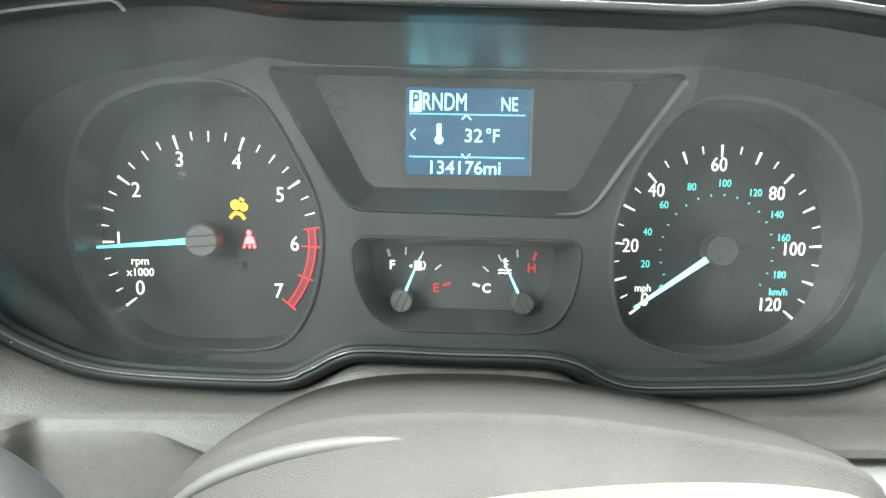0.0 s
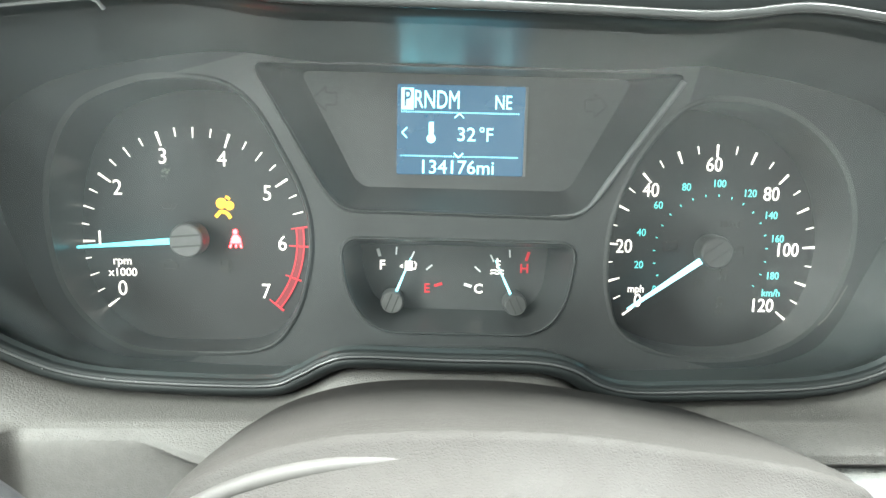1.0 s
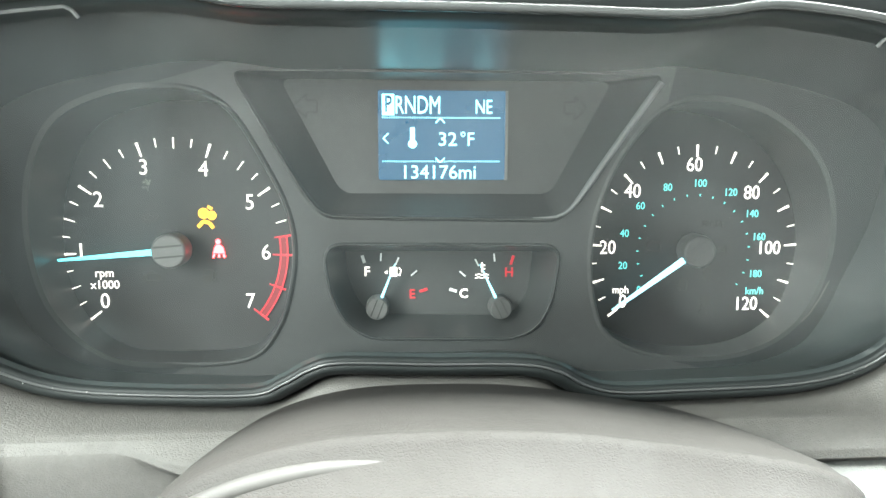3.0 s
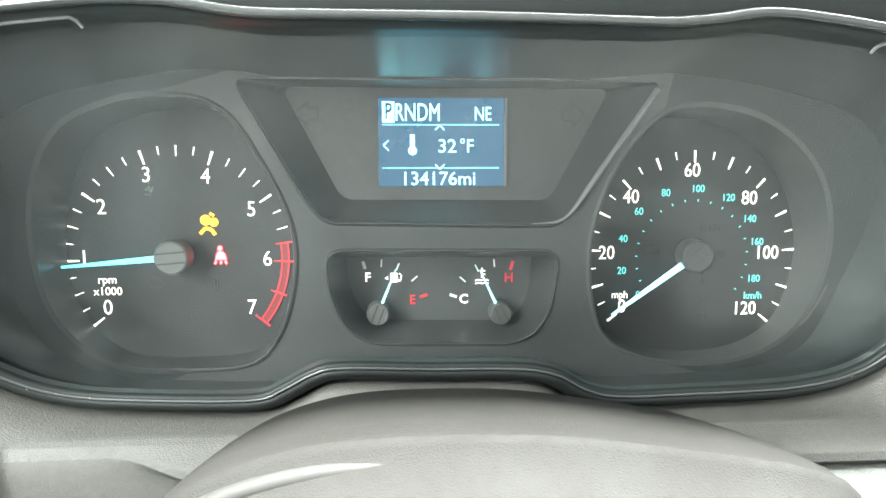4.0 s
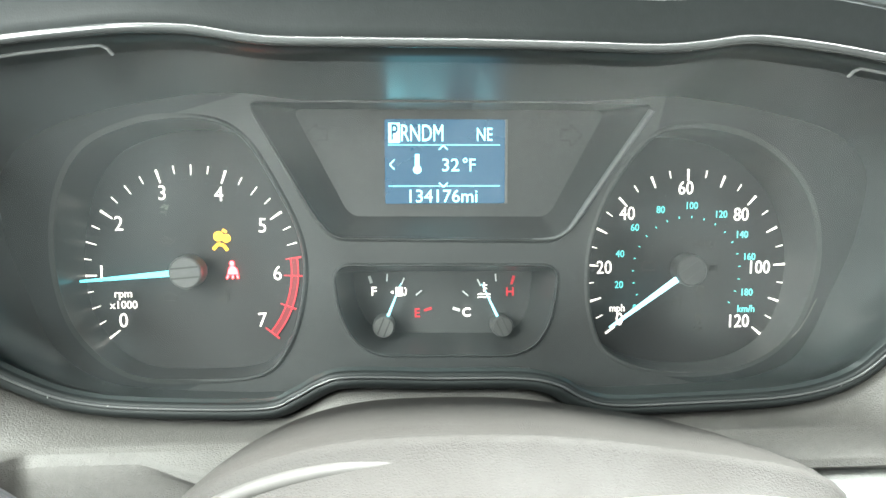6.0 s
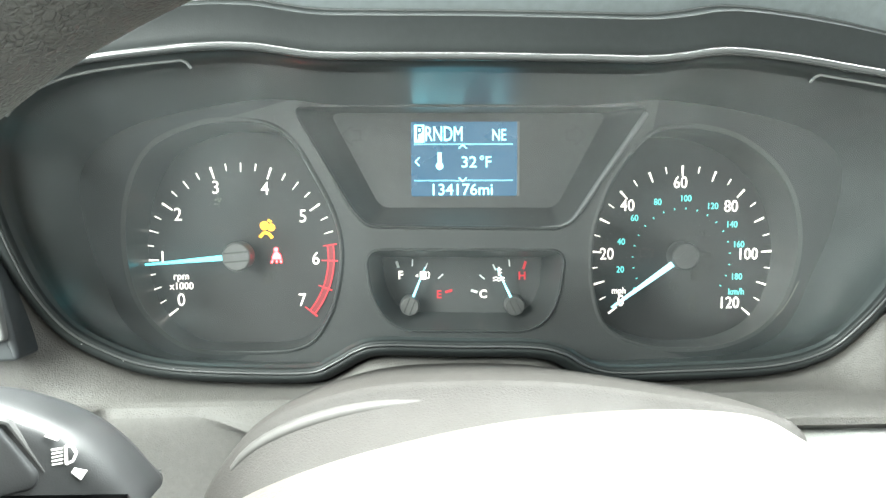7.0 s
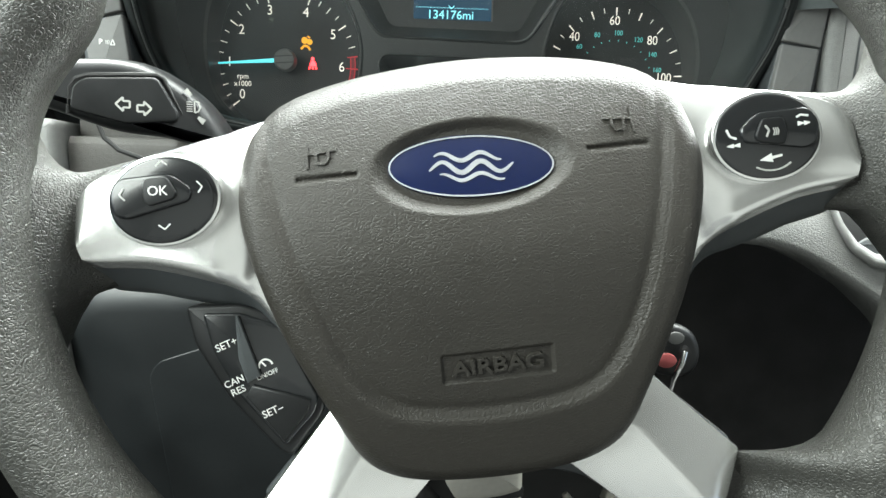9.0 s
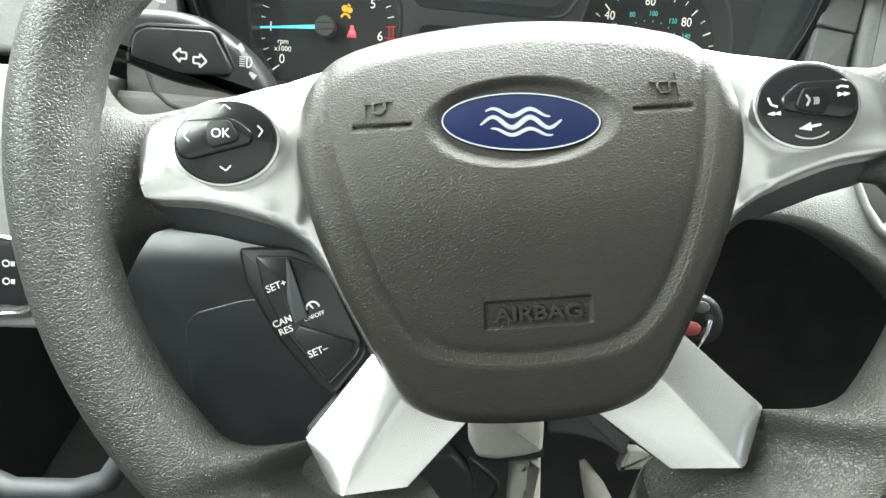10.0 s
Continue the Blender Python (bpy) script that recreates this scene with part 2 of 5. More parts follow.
def offset(pts, d):
    """A closed outline moved outwards by d."""
    p = np.array(pts, float)
    t = np.roll(p, -1, 0) - np.roll(p, 1, 0)
    t /= np.linalg.norm(t, axis=1)[:, None] + 1e-12
    n = np.stack([t[:, 1], -t[:, 0]], 1)
    area = np.sum(p[:, 0] * np.roll(p[:, 1], -1) - np.roll(p[:, 0], -1) * p[:, 1])
    return p + n * (d if area > 0 else -d)


def loft(rings, closed=True, cap0=False, cap1=False):
    P, F = [], []
    n = len(rings[0])
    for r in rings:
        P += [tuple(v) for v in r]
    for i in range(len(rings) - 1):
        for j in range(n if closed else n - 1):
            k = (j + 1) % n
            F.append((i * n + j, i * n + k, (i + 1) * n + k, (i + 1) * n + j))
    if cap0:
        F.append(tuple(range(n))[::-1])
    if cap1:
        F.append(tuple((len(rings) - 1) * n + j for j in range(n)))
    return P, F


def dial(pts, y):
    """Outline (x, z) set at depth y: a number, or a function of x and z."""
    return [(x, y(x, z) if callable(y) else y, z) for x, z in pts]


def plate(pts, y0, y1, bevel, to=dial):
    """A slab from the back depth y0 to the front y1, with a rounded front edge."""
    s = 1 if y1 > y0 else -1
    rings = [to(offset(pts, -bevel * 0.3), y0), to(pts, y1 - s * bevel)]
    for a in (30, 60, 90):
        rings.append(to(offset(pts, -bevel * (1 - math.cos(radians(a)))), y1 - s * bevel * (1 - math.sin(radians(a)))))
    return loft(rings, cap0=True, cap1=True)


def oval(cx, cz, rx, rz, n=64, turn=0.0):
    c, s = math.cos(radians(turn)), math.sin(radians(turn))
    return [(cx + rx * math.cos(a) * c - rz * math.sin(a) * s, cz + rx * math.cos(a) * s + rz * math.sin(a) * c) for a in np.linspace(0, 2 * math.pi, n, endpoint=False)]


def rounded(pts, r, n=6):
    """A polygon with its corners rounded by r."""
    p = [Vector(q) for q in pts]
    out = []
    for i, b in enumerate(p):
        a, c = p[i - 1], p[(i + 1) % len(p)]
        u, v = (a - b), (c - b)
        rr = min(r, u.length * 0.48, v.length * 0.48)
        u, v = b + u.normalized() * rr, b + v.normalized() * rr
        for k in range(n + 1):
            s = k / n
            out.append(tuple((1 - s) ** 2 * u + 2 * s * (1 - s) * b + s * s * v))
    return out


def bar(x0, z0, x1, z1, w0, w1, y, h=0.0003, to=dial):
    """A flat stroke from one point to another, with its widths."""
    d = Vector((x1 - x0, z1 - z0)).normalized()
    n = Vector((-d.y, d.x))
    q = [(x0 + n.x * w0 / 2, z0 + n.y * w0 / 2), (x0 - n.x * w0 / 2, z0 - n.y * w0 / 2), (x1 - n.x * w1 / 2, z1 - n.y * w1 / 2), (x1 + n.x * w1 / 2, z1 + n.y * w1 / 2)]
    return loft([to(q, y), to(q, y - h if to is dial else y + h)], cap0=True, cap1=True)


def strokes(pts, w, y, h=0.0003, to=dial):
    return join(*[bar(*a, *b, w, w, y, h, to) for a, b in zip(pts, pts[1:])])


def tube(path, radius, n=16, flat=1.0):
    """A round bar along 3D points; radius: a number or one for each point."""
    p = [Vector(q) for q in path]
    r = radius if isinstance(radius, (list, tuple)) else [radius] * len(p)
    rings = []
    side = None
    for i, q in enumerate(p):
        t = (p[min(i + 1, len(p) - 1)] - p[max(i - 1, 0)]).normalized()
        if side is None:
            side = t.orthogonal().normalized()
        side = (side - t * side.dot(t)).normalized()
        up = t.cross(side)
        rings.append([tuple(q + side * math.cos(a) * r[i] + up * math.sin(a) * r[i] * flat) for a in np.linspace(0, 2 * math.pi, n, endpoint=False)])
    return loft(rings, cap0=True, cap1=True)


def lettering(name, words, size, m, mat, parent, label="", bold=0.0, depth=0.00015, align="CENTER", span=None):
    """Raised words in the built-in font; m: their pose in the parent."""
    cu = bpy.data.curves.new(name, "FONT")
    cu.body, cu.size, cu.align_x, cu.align_y, cu.extrude, cu.offset = words, size, align, "CENTER", depth, bold
    cu.resolution_u = 3
    tmp = bpy.data.objects.new(name, cu)
    scene.collection.objects.link(tmp)
    bpy.context.view_layer.update()
    me = bpy.data.meshes.new_from_object(tmp.evaluated_get(bpy.context.evaluated_depsgraph_get()))
    bpy.data.objects.remove(tmp)
    bpy.data.curves.remove(cu)
    if span:
        xs, ys = [v.co.x for v in me.vertices], [v.co.y for v in me.vertices]
        fx, fy = (span[1] - span[0]) / (max(xs) - min(xs)), span[2] / (max(ys) - min(ys))
        for v in me.vertices:
            v.co.x, v.co.y = span[0] + (v.co.x - min(xs)) * fx, (v.co.y - (min(ys) + max(ys)) / 2) * fy
    me.transform(m)
    me.materials.clear()
    me.materials.append(mat)
    ob = new(name, me)
    ob.parent = parent
    if label:
        tagged(ob, label)
    return ob


def on_dial(x, y, z, turn=0.0, wide=1.0):
    """Pose of words that face the driver at (x, y, z)."""
    return pose(x, y, z, 90, 0, 0) @ pose(0, 0, 0, 0, 0, turn) @ Matrix.Diagonal((wide, 1, 1, 1))


# ---- instrument cluster ----
LIP = [(0, 83), (35, 82.6), (62, 82.2), (76, 83.2), (92, 85), (114, 83.3), (138, 80), (172, 74.5), (190, 66), (199, 52), (202, 35), (200, 12), (192, -12), (184, -28), (172, -42), (147, -49.8), (100, -52), (72, -52.3), (58, -48.5), (46, -41.4), (30, -37.7), (-5, -36.8), (-40, -35.5), (-52, -38.5), (-63, -45), (-77, -49.8), (-124, -48), (-148, -44.3), (-164, -37), (-178, -26), (-187, -8), (-191, 15), (-191, 38), (-186, 56), (-175, 69), (-152, 79.5), (-111, 85), (-84, 86), (-60, 83.3), (-35, 83)]
INN = [(0, 76), (35, 76), (62, 76), (78, 77), (95, 78.5), (115, 76.5), (135, 73.5), (166, 66), (183, 57.5), (191, 47), (193, 36), (191, 12), (184, -12), (178, -32), (168, -46), (145, -54), (100, -56), (72, -56), (58, -52), (46, -47), (30, -45), (-5, -45), (-38, -45), (-50, -47), (-63, -52), (-77, -55), (-124, -53), (-148, -50), (-164, -42), (-175, -29), (-181, -8), (-186, 12), (-187, 36), (-183, 48), (-172, 59), (-150, 69), (-110, 77), (-85, 78.5), (-62, 76), (-35, 76)]
NB = 320


def lip_y(x, z):
    return -0.073 - 0.464 * z


def mask_y(x, z):
    return -0.023 - 0.18 * z


both = spline([(a / 1000, b / 1000, c / 1000, d / 1000) for (a, b), (c, d) in zip(LIP, INN)], NB)
lip, inn = both[:, :2], both[:, 2:]
top_w = np.clip((lip[:, 1] - 0.06) / 0.02, 0, 1)[:, None]
outer = offset(lip, 0.0075) + top_w * np.array([[0, 1]]) * 0.0095
outer_y = [lip_y(x, z) + 0.003 for x, z in offset(lip, 0.0075)]
outer_y = np.array(outer_y) + top_w[:, 0] * 0.002


def ring_xyz(p, y):
    return [(a, b, c) for (a, c), b in zip(p, y)]


cluster = empty("instrument_cluster", BASE, "black van instrument cluster lit up behind a clear cover", "instrument panel")
ly = np.array([lip_y(x, z) for x, z in lip])
my = np.array([mask_y(x, z) for x, z in inn])
neck = ring_xyz(lip * 0.93 + inn * 0.07 - (lip - offset(lip, -0.002)), ly * 0.9 + my * 0.1)
part("bezel", loft([ring_xyz(outer * 1.0, outer_y + 0.03), ring_xyz(outer, outer_y), ring_xyz(offset(lip, 0.0065) + top_w * np.array([[0, 1]]) * 0.007, outer_y - 0.0035 - top_w[:, 0] * 0.003),
                    ring_xyz(offset(lip, 0.0038) + top_w * np.array([[0, 1]]) * 0.001, ly - 0.0012), ring_xyz(offset(lip, 0.0020), ly - 0.0014), *[ring_xyz(offset(lip, 0.0014 * math.sin(radians(a))), ly - 0.0014 * math.cos(radians(a)) - 0.0003) for a in (75, 45, 20, 0, -20, -45, -70, -90)],
                    ring_xyz(offset(lip, -0.0015), ly + 0.0012)]), BEZEL_BLACK, cluster, "satin black hood and surround", sharp=60)
part("bowl", loft([ring_xyz(offset(lip, -0.0015), ly + 0.0012), ring_xyz(offset(lip, -0.0024), ly + 0.0035), neck, ring_xyz(lip * 0.6 + inn * 0.4 - (lip - offset(lip, -0.001)), ly * 0.6 + my * 0.4), ring_xyz(inn, my)]), BOWL, cluster, "smooth dark inside of the hood", sharp=60)

# bead along the lip, paler than the bezel to carry its highlight
high = [i for i in range(NB) if lip[i, 1] > 0.03]
low = [i for i in range(NB) if lip[i, 1] <= 0.033]
for ids, r, mat in ((high, 0.0016, LIP_BLACK), (low, 0.0005, LIP_GLEAM)):
    k = next(i for i in range(len(ids)) if ids[i] - ids[i - 1] not in (1, 1 - NB))
    ids = ids[k:] + ids[:k]
    o = offset(lip, 0.0002 if mat is LIP_BLACK else 0.0006)
    part("bezel_edge", tube([(o[i, 0], lip_y(*o[i]) - (0.0010 if mat is LIP_BLACK else 0.0019), o[i, 1]) for i in ids], r, 10), mat, cluster, "polished hood edge, paler to carry its highlight")

# mask plate with its openings
TACHO_OPEN = spline([(a / 1000, b / 1000) for a, b in [(-62.2, 7), (-64, -11.5), (-70.5, -31), (-83, -45), (-111, -48), (-143, -44.5), (-163, -24), (-168, 5), (-163, 35), (-150, 56), (-128, 66), (-110, 68), (-94, 66), (-83, 58), (-73.5, 41.6), (-65.3, 23.5)]], 128)
SPEED_OPEN = spline([(a / 1000, b / 1000) for a, b in [(67.4, 6), (70, -19), (80, -39), (108, -49), (143, -47.5), (166, -33), (175, -4), (171, 24), (158, 45), (136, 60), (111, 65), (92.5, 61), (78, 43.4), (70.5, 25)]], 128)
TRAP = rounded([(-0.0822, 0.0751), (-0.0545, 0.0265), (-0.0475, 0.0183), (0.0505, 0.0165), (0.0585, 0.0245), (0.0910, 0.0751)][::-1], 0.005)
TRAP_IN = rounded([(-0.0670, 0.0749), (-0.0435, 0.0295), (-0.0395, 0.0265), (0.0475, 0.026), (0.0515, 0.0285), (0.0765, 0.0749)][::-1], 0.005)
POCKET = rounded([(-0.0485, 0.0045), (0.0525, 0.0035), (0.0500, -0.0215), (0.0440, -0.0335), (0.0340, -0.0383), (-0.0300, -0.0372), (-0.0400, -0.0303), (-0.0462, -0.017)][::-1], 0.008)


def holed(outline, holes, y):
    bm = bmesh.new()
    for r in (outline, *holes):
        vs = [bm.verts.new((a, y(a, c), c)) for a, c in r]
        for i in range(len(vs)):
            bm.edges.new((vs[i - 1], vs[i]))
    bmesh.ops.triangle_fill(bm, use_beauty=True, use_dissolve=False, edges=bm.edges, normal=(0, -1, 0))
    return bm


fade = np.clip((0.0725 - np.array(TRAP)[:, 1:]) / 0.006, 0.02, 1.0)
E_T, E_S, E_P, E_R = offset(TACHO_OPEN, 0.0024), offset(SPEED_OPEN, 0.0024), offset(POCKET, 0.0018), np.array(TRAP) + (offset(TRAP, 0.0022) - np.array(TRAP)) * np.minimum(fade, 1.0)


def stretch(ring, a, b, forward):
    """Points of a closed ring from the one nearest a to the one nearest b."""
    r = np.array(ring)
    i, j = (int(np.argmin(np.hypot(*(r - np.array(q)).T))) for q in (a, b))
    n, step, out = len(r), 1 if forward else -1, []
    while i != j:
        out.append(tuple(r[i]))
        i = (i + step) % n
    return out + [tuple(r[j])]


def way(ring, a, b, through_pt):
    """The one of the two stretches that passes a third point."""
    both_ways = [stretch(ring, a, b, f) for f in (True, False)]
    return min(both_ways, key=lambda w: min(math.hypot(x - through_pt[0], z - through_pt[1]) for x, z in w))


# charcoal middle between the two dials; wings outside carry shade as darker colour
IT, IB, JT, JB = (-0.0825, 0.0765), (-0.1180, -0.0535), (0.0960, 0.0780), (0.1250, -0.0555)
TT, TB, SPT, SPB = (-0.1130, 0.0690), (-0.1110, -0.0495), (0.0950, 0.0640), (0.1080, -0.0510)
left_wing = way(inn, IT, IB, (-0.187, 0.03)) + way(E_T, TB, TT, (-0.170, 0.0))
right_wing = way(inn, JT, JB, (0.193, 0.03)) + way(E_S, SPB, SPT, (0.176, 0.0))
middle = way(inn, IT, JT, (0, 0.076)) + way(E_S, SPT, SPB, (0.066, 0.0)) + way(inn, JB, IB, (0, -0.045)) + way(E_T, TB, TT, (-0.061, 0.0))
part("mask", holed(middle, (E_P, E_R), mask_y), MASK_GREY, cluster, "matt charcoal face plate", sharp=30)
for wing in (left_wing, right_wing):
    part("mask_wing", holed(wing, (), mask_y), WING_SHADE, cluster, "outer face beside a dial, darkened for its shade", sharp=30)



def lip_rim(edge, opening, floor, floor_y, rise=0.0012, inner=lambda x: 1.0):
    """The rounded edge of an opening and its wall down to a floor."""
    e, o, f = np.array(edge), np.array(opening), np.array(floor)
    fy = floor_y if callable(floor_y) else (lambda x, z: floor_y)
    rings = [dial(e + (o - e) * f, lambda x, z, k=k: mask_y(x, z) - rise * inner(x) * k * min(1.0, max(0.0, (0.0735 - z) / 0.006))) for f, k in ((0, 0), (0.15, 0.35), (0.3, 0.75), (0.45, 0.97), (0.6, 1.0), (0.75, 0.85), (0.88, 0.5), (0.97, 0.1), (1.0, -0.3))]
    rings.append(dial(o * 0.97 + f * 0.03, lambda x, z: mask_y(x, z) + 0.0015))
    rings.append(dial(f, fy))
    return loft(rings)


part("tachometer_surround", lip_rim(E_T, TACHO_OPEN, offset(TACHO_OPEN, -0.0012), 0.0, 0.0013, lambda x: min(1.0, max(0.0, (x + 0.118) / 0.03))), RIM_SATIN, cluster)
part("speedometer_surround", lip_rim(E_S, SPEED_OPEN, offset(SPEED_OPEN, -0.0012), 0.0, 0.0006, lambda x: min(1.0, max(0.0, (0.118 - x) / 0.03))), MASK_GREY, cluster)
part("gauge_pocket", lip_rim(E_P, POCKET, offset(POCKET, -0.0055), 0.004, 0.0013), RIM_SATIN, cluster)
# recess walls darker than the face plate: their shade is in the colour
part("display_recess", lip_rim(E_R, TRAP, TRAP_IN, -0.0135, 0.0016), RECESS_SHADE, cluster)
# bead on the right edge only; its highlight is put in as paler grey
part("recess_edge", tube([(x, mask_y(x, z) - 0.0012, z) for x, z in spline([(0.0893, 0.0722), (0.0740, 0.0484), (0.0592, 0.0250), (0.0560, 0.0205), (0.0505, 0.0172), (0.0400, 0.0165)], 24, False)], [0.0013] * 14 + [0.0013 - 0.00012 * i for i in range(10)], 10), GLEAM_GREY, cluster)
part("display_panel", loft([dial(TRAP_IN, -0.0135)], cap1=True), MASK_GREY, cluster, smooth=False)
# turn-signal arrows, unlit, in the recess
for x, s in ((-0.0560, -1), (0.0600, 1)):
    q = [(x - s * 0.0045, 0.0610), (x - s * 0.0045, 0.0660), (x, 0.0660), (x, 0.0685), (x + s * 0.0056, 0.0635), (x, 0.0585), (x, 0.0610), (x - s * 0.0045, 0.0610)]
    part("turn_signal_lamp", strokes(q, 0.0009, -0.0135, 0.0002), ARROW_DARK, cluster, "unlit turn signal arrow", smooth=False)

# clear cover
cover = lip * 0.86 + inn * 0.14
part("clear_cover", loft([dial(offset(cover, -0.0005), lambda x, z: -0.064 - 0.42 * z)], cap1=True), CLEAR, cluster, "clear plastic cover with a film for dust and veiling haze", smooth=False).visible_shadow = False


def at(c, r, deg):
    return c[0] + r * math.cos(radians(deg)), c[1] + r * math.sin(radians(deg))


def ticks(c, angles, r1, lens, widths, y=-0.0002):
    return join(*[bar(*at(c, r1 - l, a), *at(c, r1, a), w * 0.5, w * 0.9, y) for a, l, w in zip(angles, lens, widths)])


def needle(parent, c, deg, length, hub, y, mat, hub_mat):
    a = radians(deg)
    d, n = Vector((math.cos(a), math.sin(a))), Vector((-math.sin(a), math.cos(a)))
    cc = Vector(c)
    pts = [cc + d * hub * 0.9 + n * length * 0.030, cc + d * hub * 0.9 - n * length * 0.030, cc + d * length - n * length * 0.011, cc + d * length + n * length * 0.011]
    ob = part("needle", plate([tuple(p) for p in pts], y + 0.001, y - 0.0008, 0.0004), mat, parent, smooth=False)
    rings = [dial(oval(*c, hub * r, hub * r, 40), yy) for r, yy in ((0.75, y + 0.006), (1.0, y + 0.0055), (1.0, y - 0.0015), (0.95, y - 0.0028), (0.86, y - 0.0033))]
    part("hub", loft(rings, cap1=True), hub_mat, parent, "ribbed needle hub", sharp=30)
    for k in (-0.30, 0.30):
        p, q = cc + n * hub * k - d * hub * 0.8, cc + n * hub * k + d * hub * 0.8
        part("hub_rib", bar(*p, *q, hub * 0.11, hub * 0.11, y - 0.0033, 0.0002), HUB_BLACK, parent, smooth=False)
    return ob


TC, SC, RT = (-0.1172, -0.0002), (0.1233, -0.0025), 0.0508


def tach_angle(v):
    return 218.0 - v * 36.75


def speed_angle(v):
    return float(np.interp(v, (0, 20, 40, 60, 80, 100, 120), (217.0, 175.6, 133.4, 90.6, 47.5, 3.8, -39.3)))


tach = part("tachometer", loft([dial(offset(TACHO_OPEN, 0.0005), 0.0003)], cap1=True), DIAL_BLACK, cluster, "black rev counter with white figures", smooth=False)
vals = [v / 4 for v in range(0, 23)]
part("ticks", ticks(TC, [tach_angle(v) for v in vals], RT, [0.0064 if v == int(v) else (0.0048 if v * 2 == int(v * 2) else 0.0038) for v in vals], [0.0012 if v == int(v) else 0.00065 for v in vals]), GLOW_WHITE, tach, smooth=False)
for v, (x, z) in enumerate(((-150.4, -23.1), (-159.5, -0.2), (-150.6, 22.9), (-130.2, 37.2), (-104.1, 36.5), (-84.3, 21.6), (-77.8, -1.3), (-85.6, -23.9))):
    x, z = x / 1000, z / 1000
    lettering("figure", str(v), 0.0099, on_dial(x, -0.0002, z, wide=0.90), GLOW_WHITE, tach, bold=-0.00005)
lettering("unit", "rpm\nx1000", 0.0054, on_dial(-0.1500, -0.0002, -0.0128, wide=0.95), GLOW_WHITE, tach, bold=-0.00002)
red = []
for a0, a1 in ((tach_angle(5.72), tach_angle(6)), (tach_angle(6), tach_angle(6.5)), (tach_angle(6.5), tach_angle(7))):
    n = 8
    inner_arc = [at(TC, 0.0460, a0 + (a1 - a0) * i / n) for i in range(n + 1)]
    outer_arc = [at(TC, 0.0494, a0 + (a1 - a0) * i / n) for i in range(n + 1)]
    q = inner_arc + outer_arc[::-1]
    red.append(loft([dial(q, -0.0001), dial(q, -0.0004)], cap1=True))
part("red_fill", join(*red), DEEP_RED, tach, "deep red band", smooth=False)
red = [strokes([at(TC, r, a) for a in np.linspace(tach_angle(5.72), tach_angle(7), 30)], 0.0006, -0.0004) for r in (0.0461, 0.0493)]
part("red_zone", join(*red, ticks(TC, [tach_angle(v) for v in (5.72, 6, 6.5, 7)], RT + 0.0005, [0.0075, 0.0088, 0.0078, 0.0085], [0.0010] * 4, -0.0004)), GLOW_RED, tach, "red warning arc", smooth=False)
needle(tach, (-0.1172, 0.0012), tach_angle(0.91), 0.0478, 0.0077, -0.0095, GLOW_NEEDLE, HUB_GREY)


def seat_belt_lamp(parent, x, z):
    k = 0.00088
    g = [loft([dial(oval(x - 0.3 * k, z + 3.6 * k, 1.2 * k, 1.3 * k, 20), -0.0002), dial(oval(x - 0.3 * k, z + 3.6 * k, 1.2 * k, 1.3 * k, 20), -0.0005)], cap1=True)]
    body = [(-1.2, 2.0), (0.8, 2.0), (2.2, 0.6), (2.9, -2.4), (-2.9, -2.4), (-2.2, 0.4)]
    q = [(x + a * k, z + b * k) for a, b in body]
    g.append(loft([dial(q, -0.0002), dial(q, -0.0005)], cap1=True))
    for a in (-2.4, 0, 2.2):
        g.append(bar(x + a * k, z - 2.9 * k, x + a * k * 1.3, z - 4.6 * k, k, k, -0.0002))
    return part("seat_belt_lamp", join(*g), GLOW_WARN, parent, "lit red seat belt warning", smooth=False)


def airbag_lamp(parent, x, z):
    k = 0.0012
    g = []
    for cx, cz, r in ((-0.6, 1.6, 2.0), (2.4, 0.8, 1.7)):
        q = oval(x + cx * k, z + cz * k, r * k, r * k, 24)
        g.append(loft([dial(q, -0.0002), dial(q, -0.0005)], cap1=True))
    g.append(strokes([(x - 2.8 * k, z - 3.6 * k), (x - 0.8 * k, z - 1.4 * k), (x + 1.4 * k, z - 2.0 * k), (x + 2.8 * k, z - 4.0 * k)], 1.3 * k, -0.0002))
    g.append(strokes([(x + 1.0 * k, z + 4.2 * k), (x + 2.6 * k, z + 3.2 * k)], 1.0 * k, -0.0002))
    return part("airbag_lamp", join(*g), GLOW_AMBER, parent, "lit amber airbag warning", smooth=False)


seat_belt_lamp(tach, -0.0988, 0.0008)
airbag_lamp(tach, -0.1042, 0.0150)


def telltale(parent, name, geos, mat, label):
    return part(name, join(*geos), mat, parent, label, smooth=False)


def frame_box(x, z, w, h, t=0.0006):
    return strokes([(x - w, z - h), (x + w, z - h), (x + w, z + h), (x - w, z + h), (x - w, z - h)], t, -0.0002)


x, z = -0.1290, 0.0150
telltale(tach, "oil_lamp", [strokes([(x - 0.0030, z + 0.0004), (x - 0.0020, z - 0.0014), (x + 0.0018, z - 0.0014), (x + 0.0042, z + 0.0012)], 0.0010, -0.0002), bar(x - 0.0030, z + 0.0006, x + 0.0020, z + 0.0006, 0.0010, 0.0010, -0.0002), bar(x - 0.0005, z + 0.0010, x - 0.0005, z + 0.0020, 0.0016, 0.0016, -0.0002)], UNLIT_RED, "unlit oil pressure symbol")
x, z = -0.1290, -0.0122
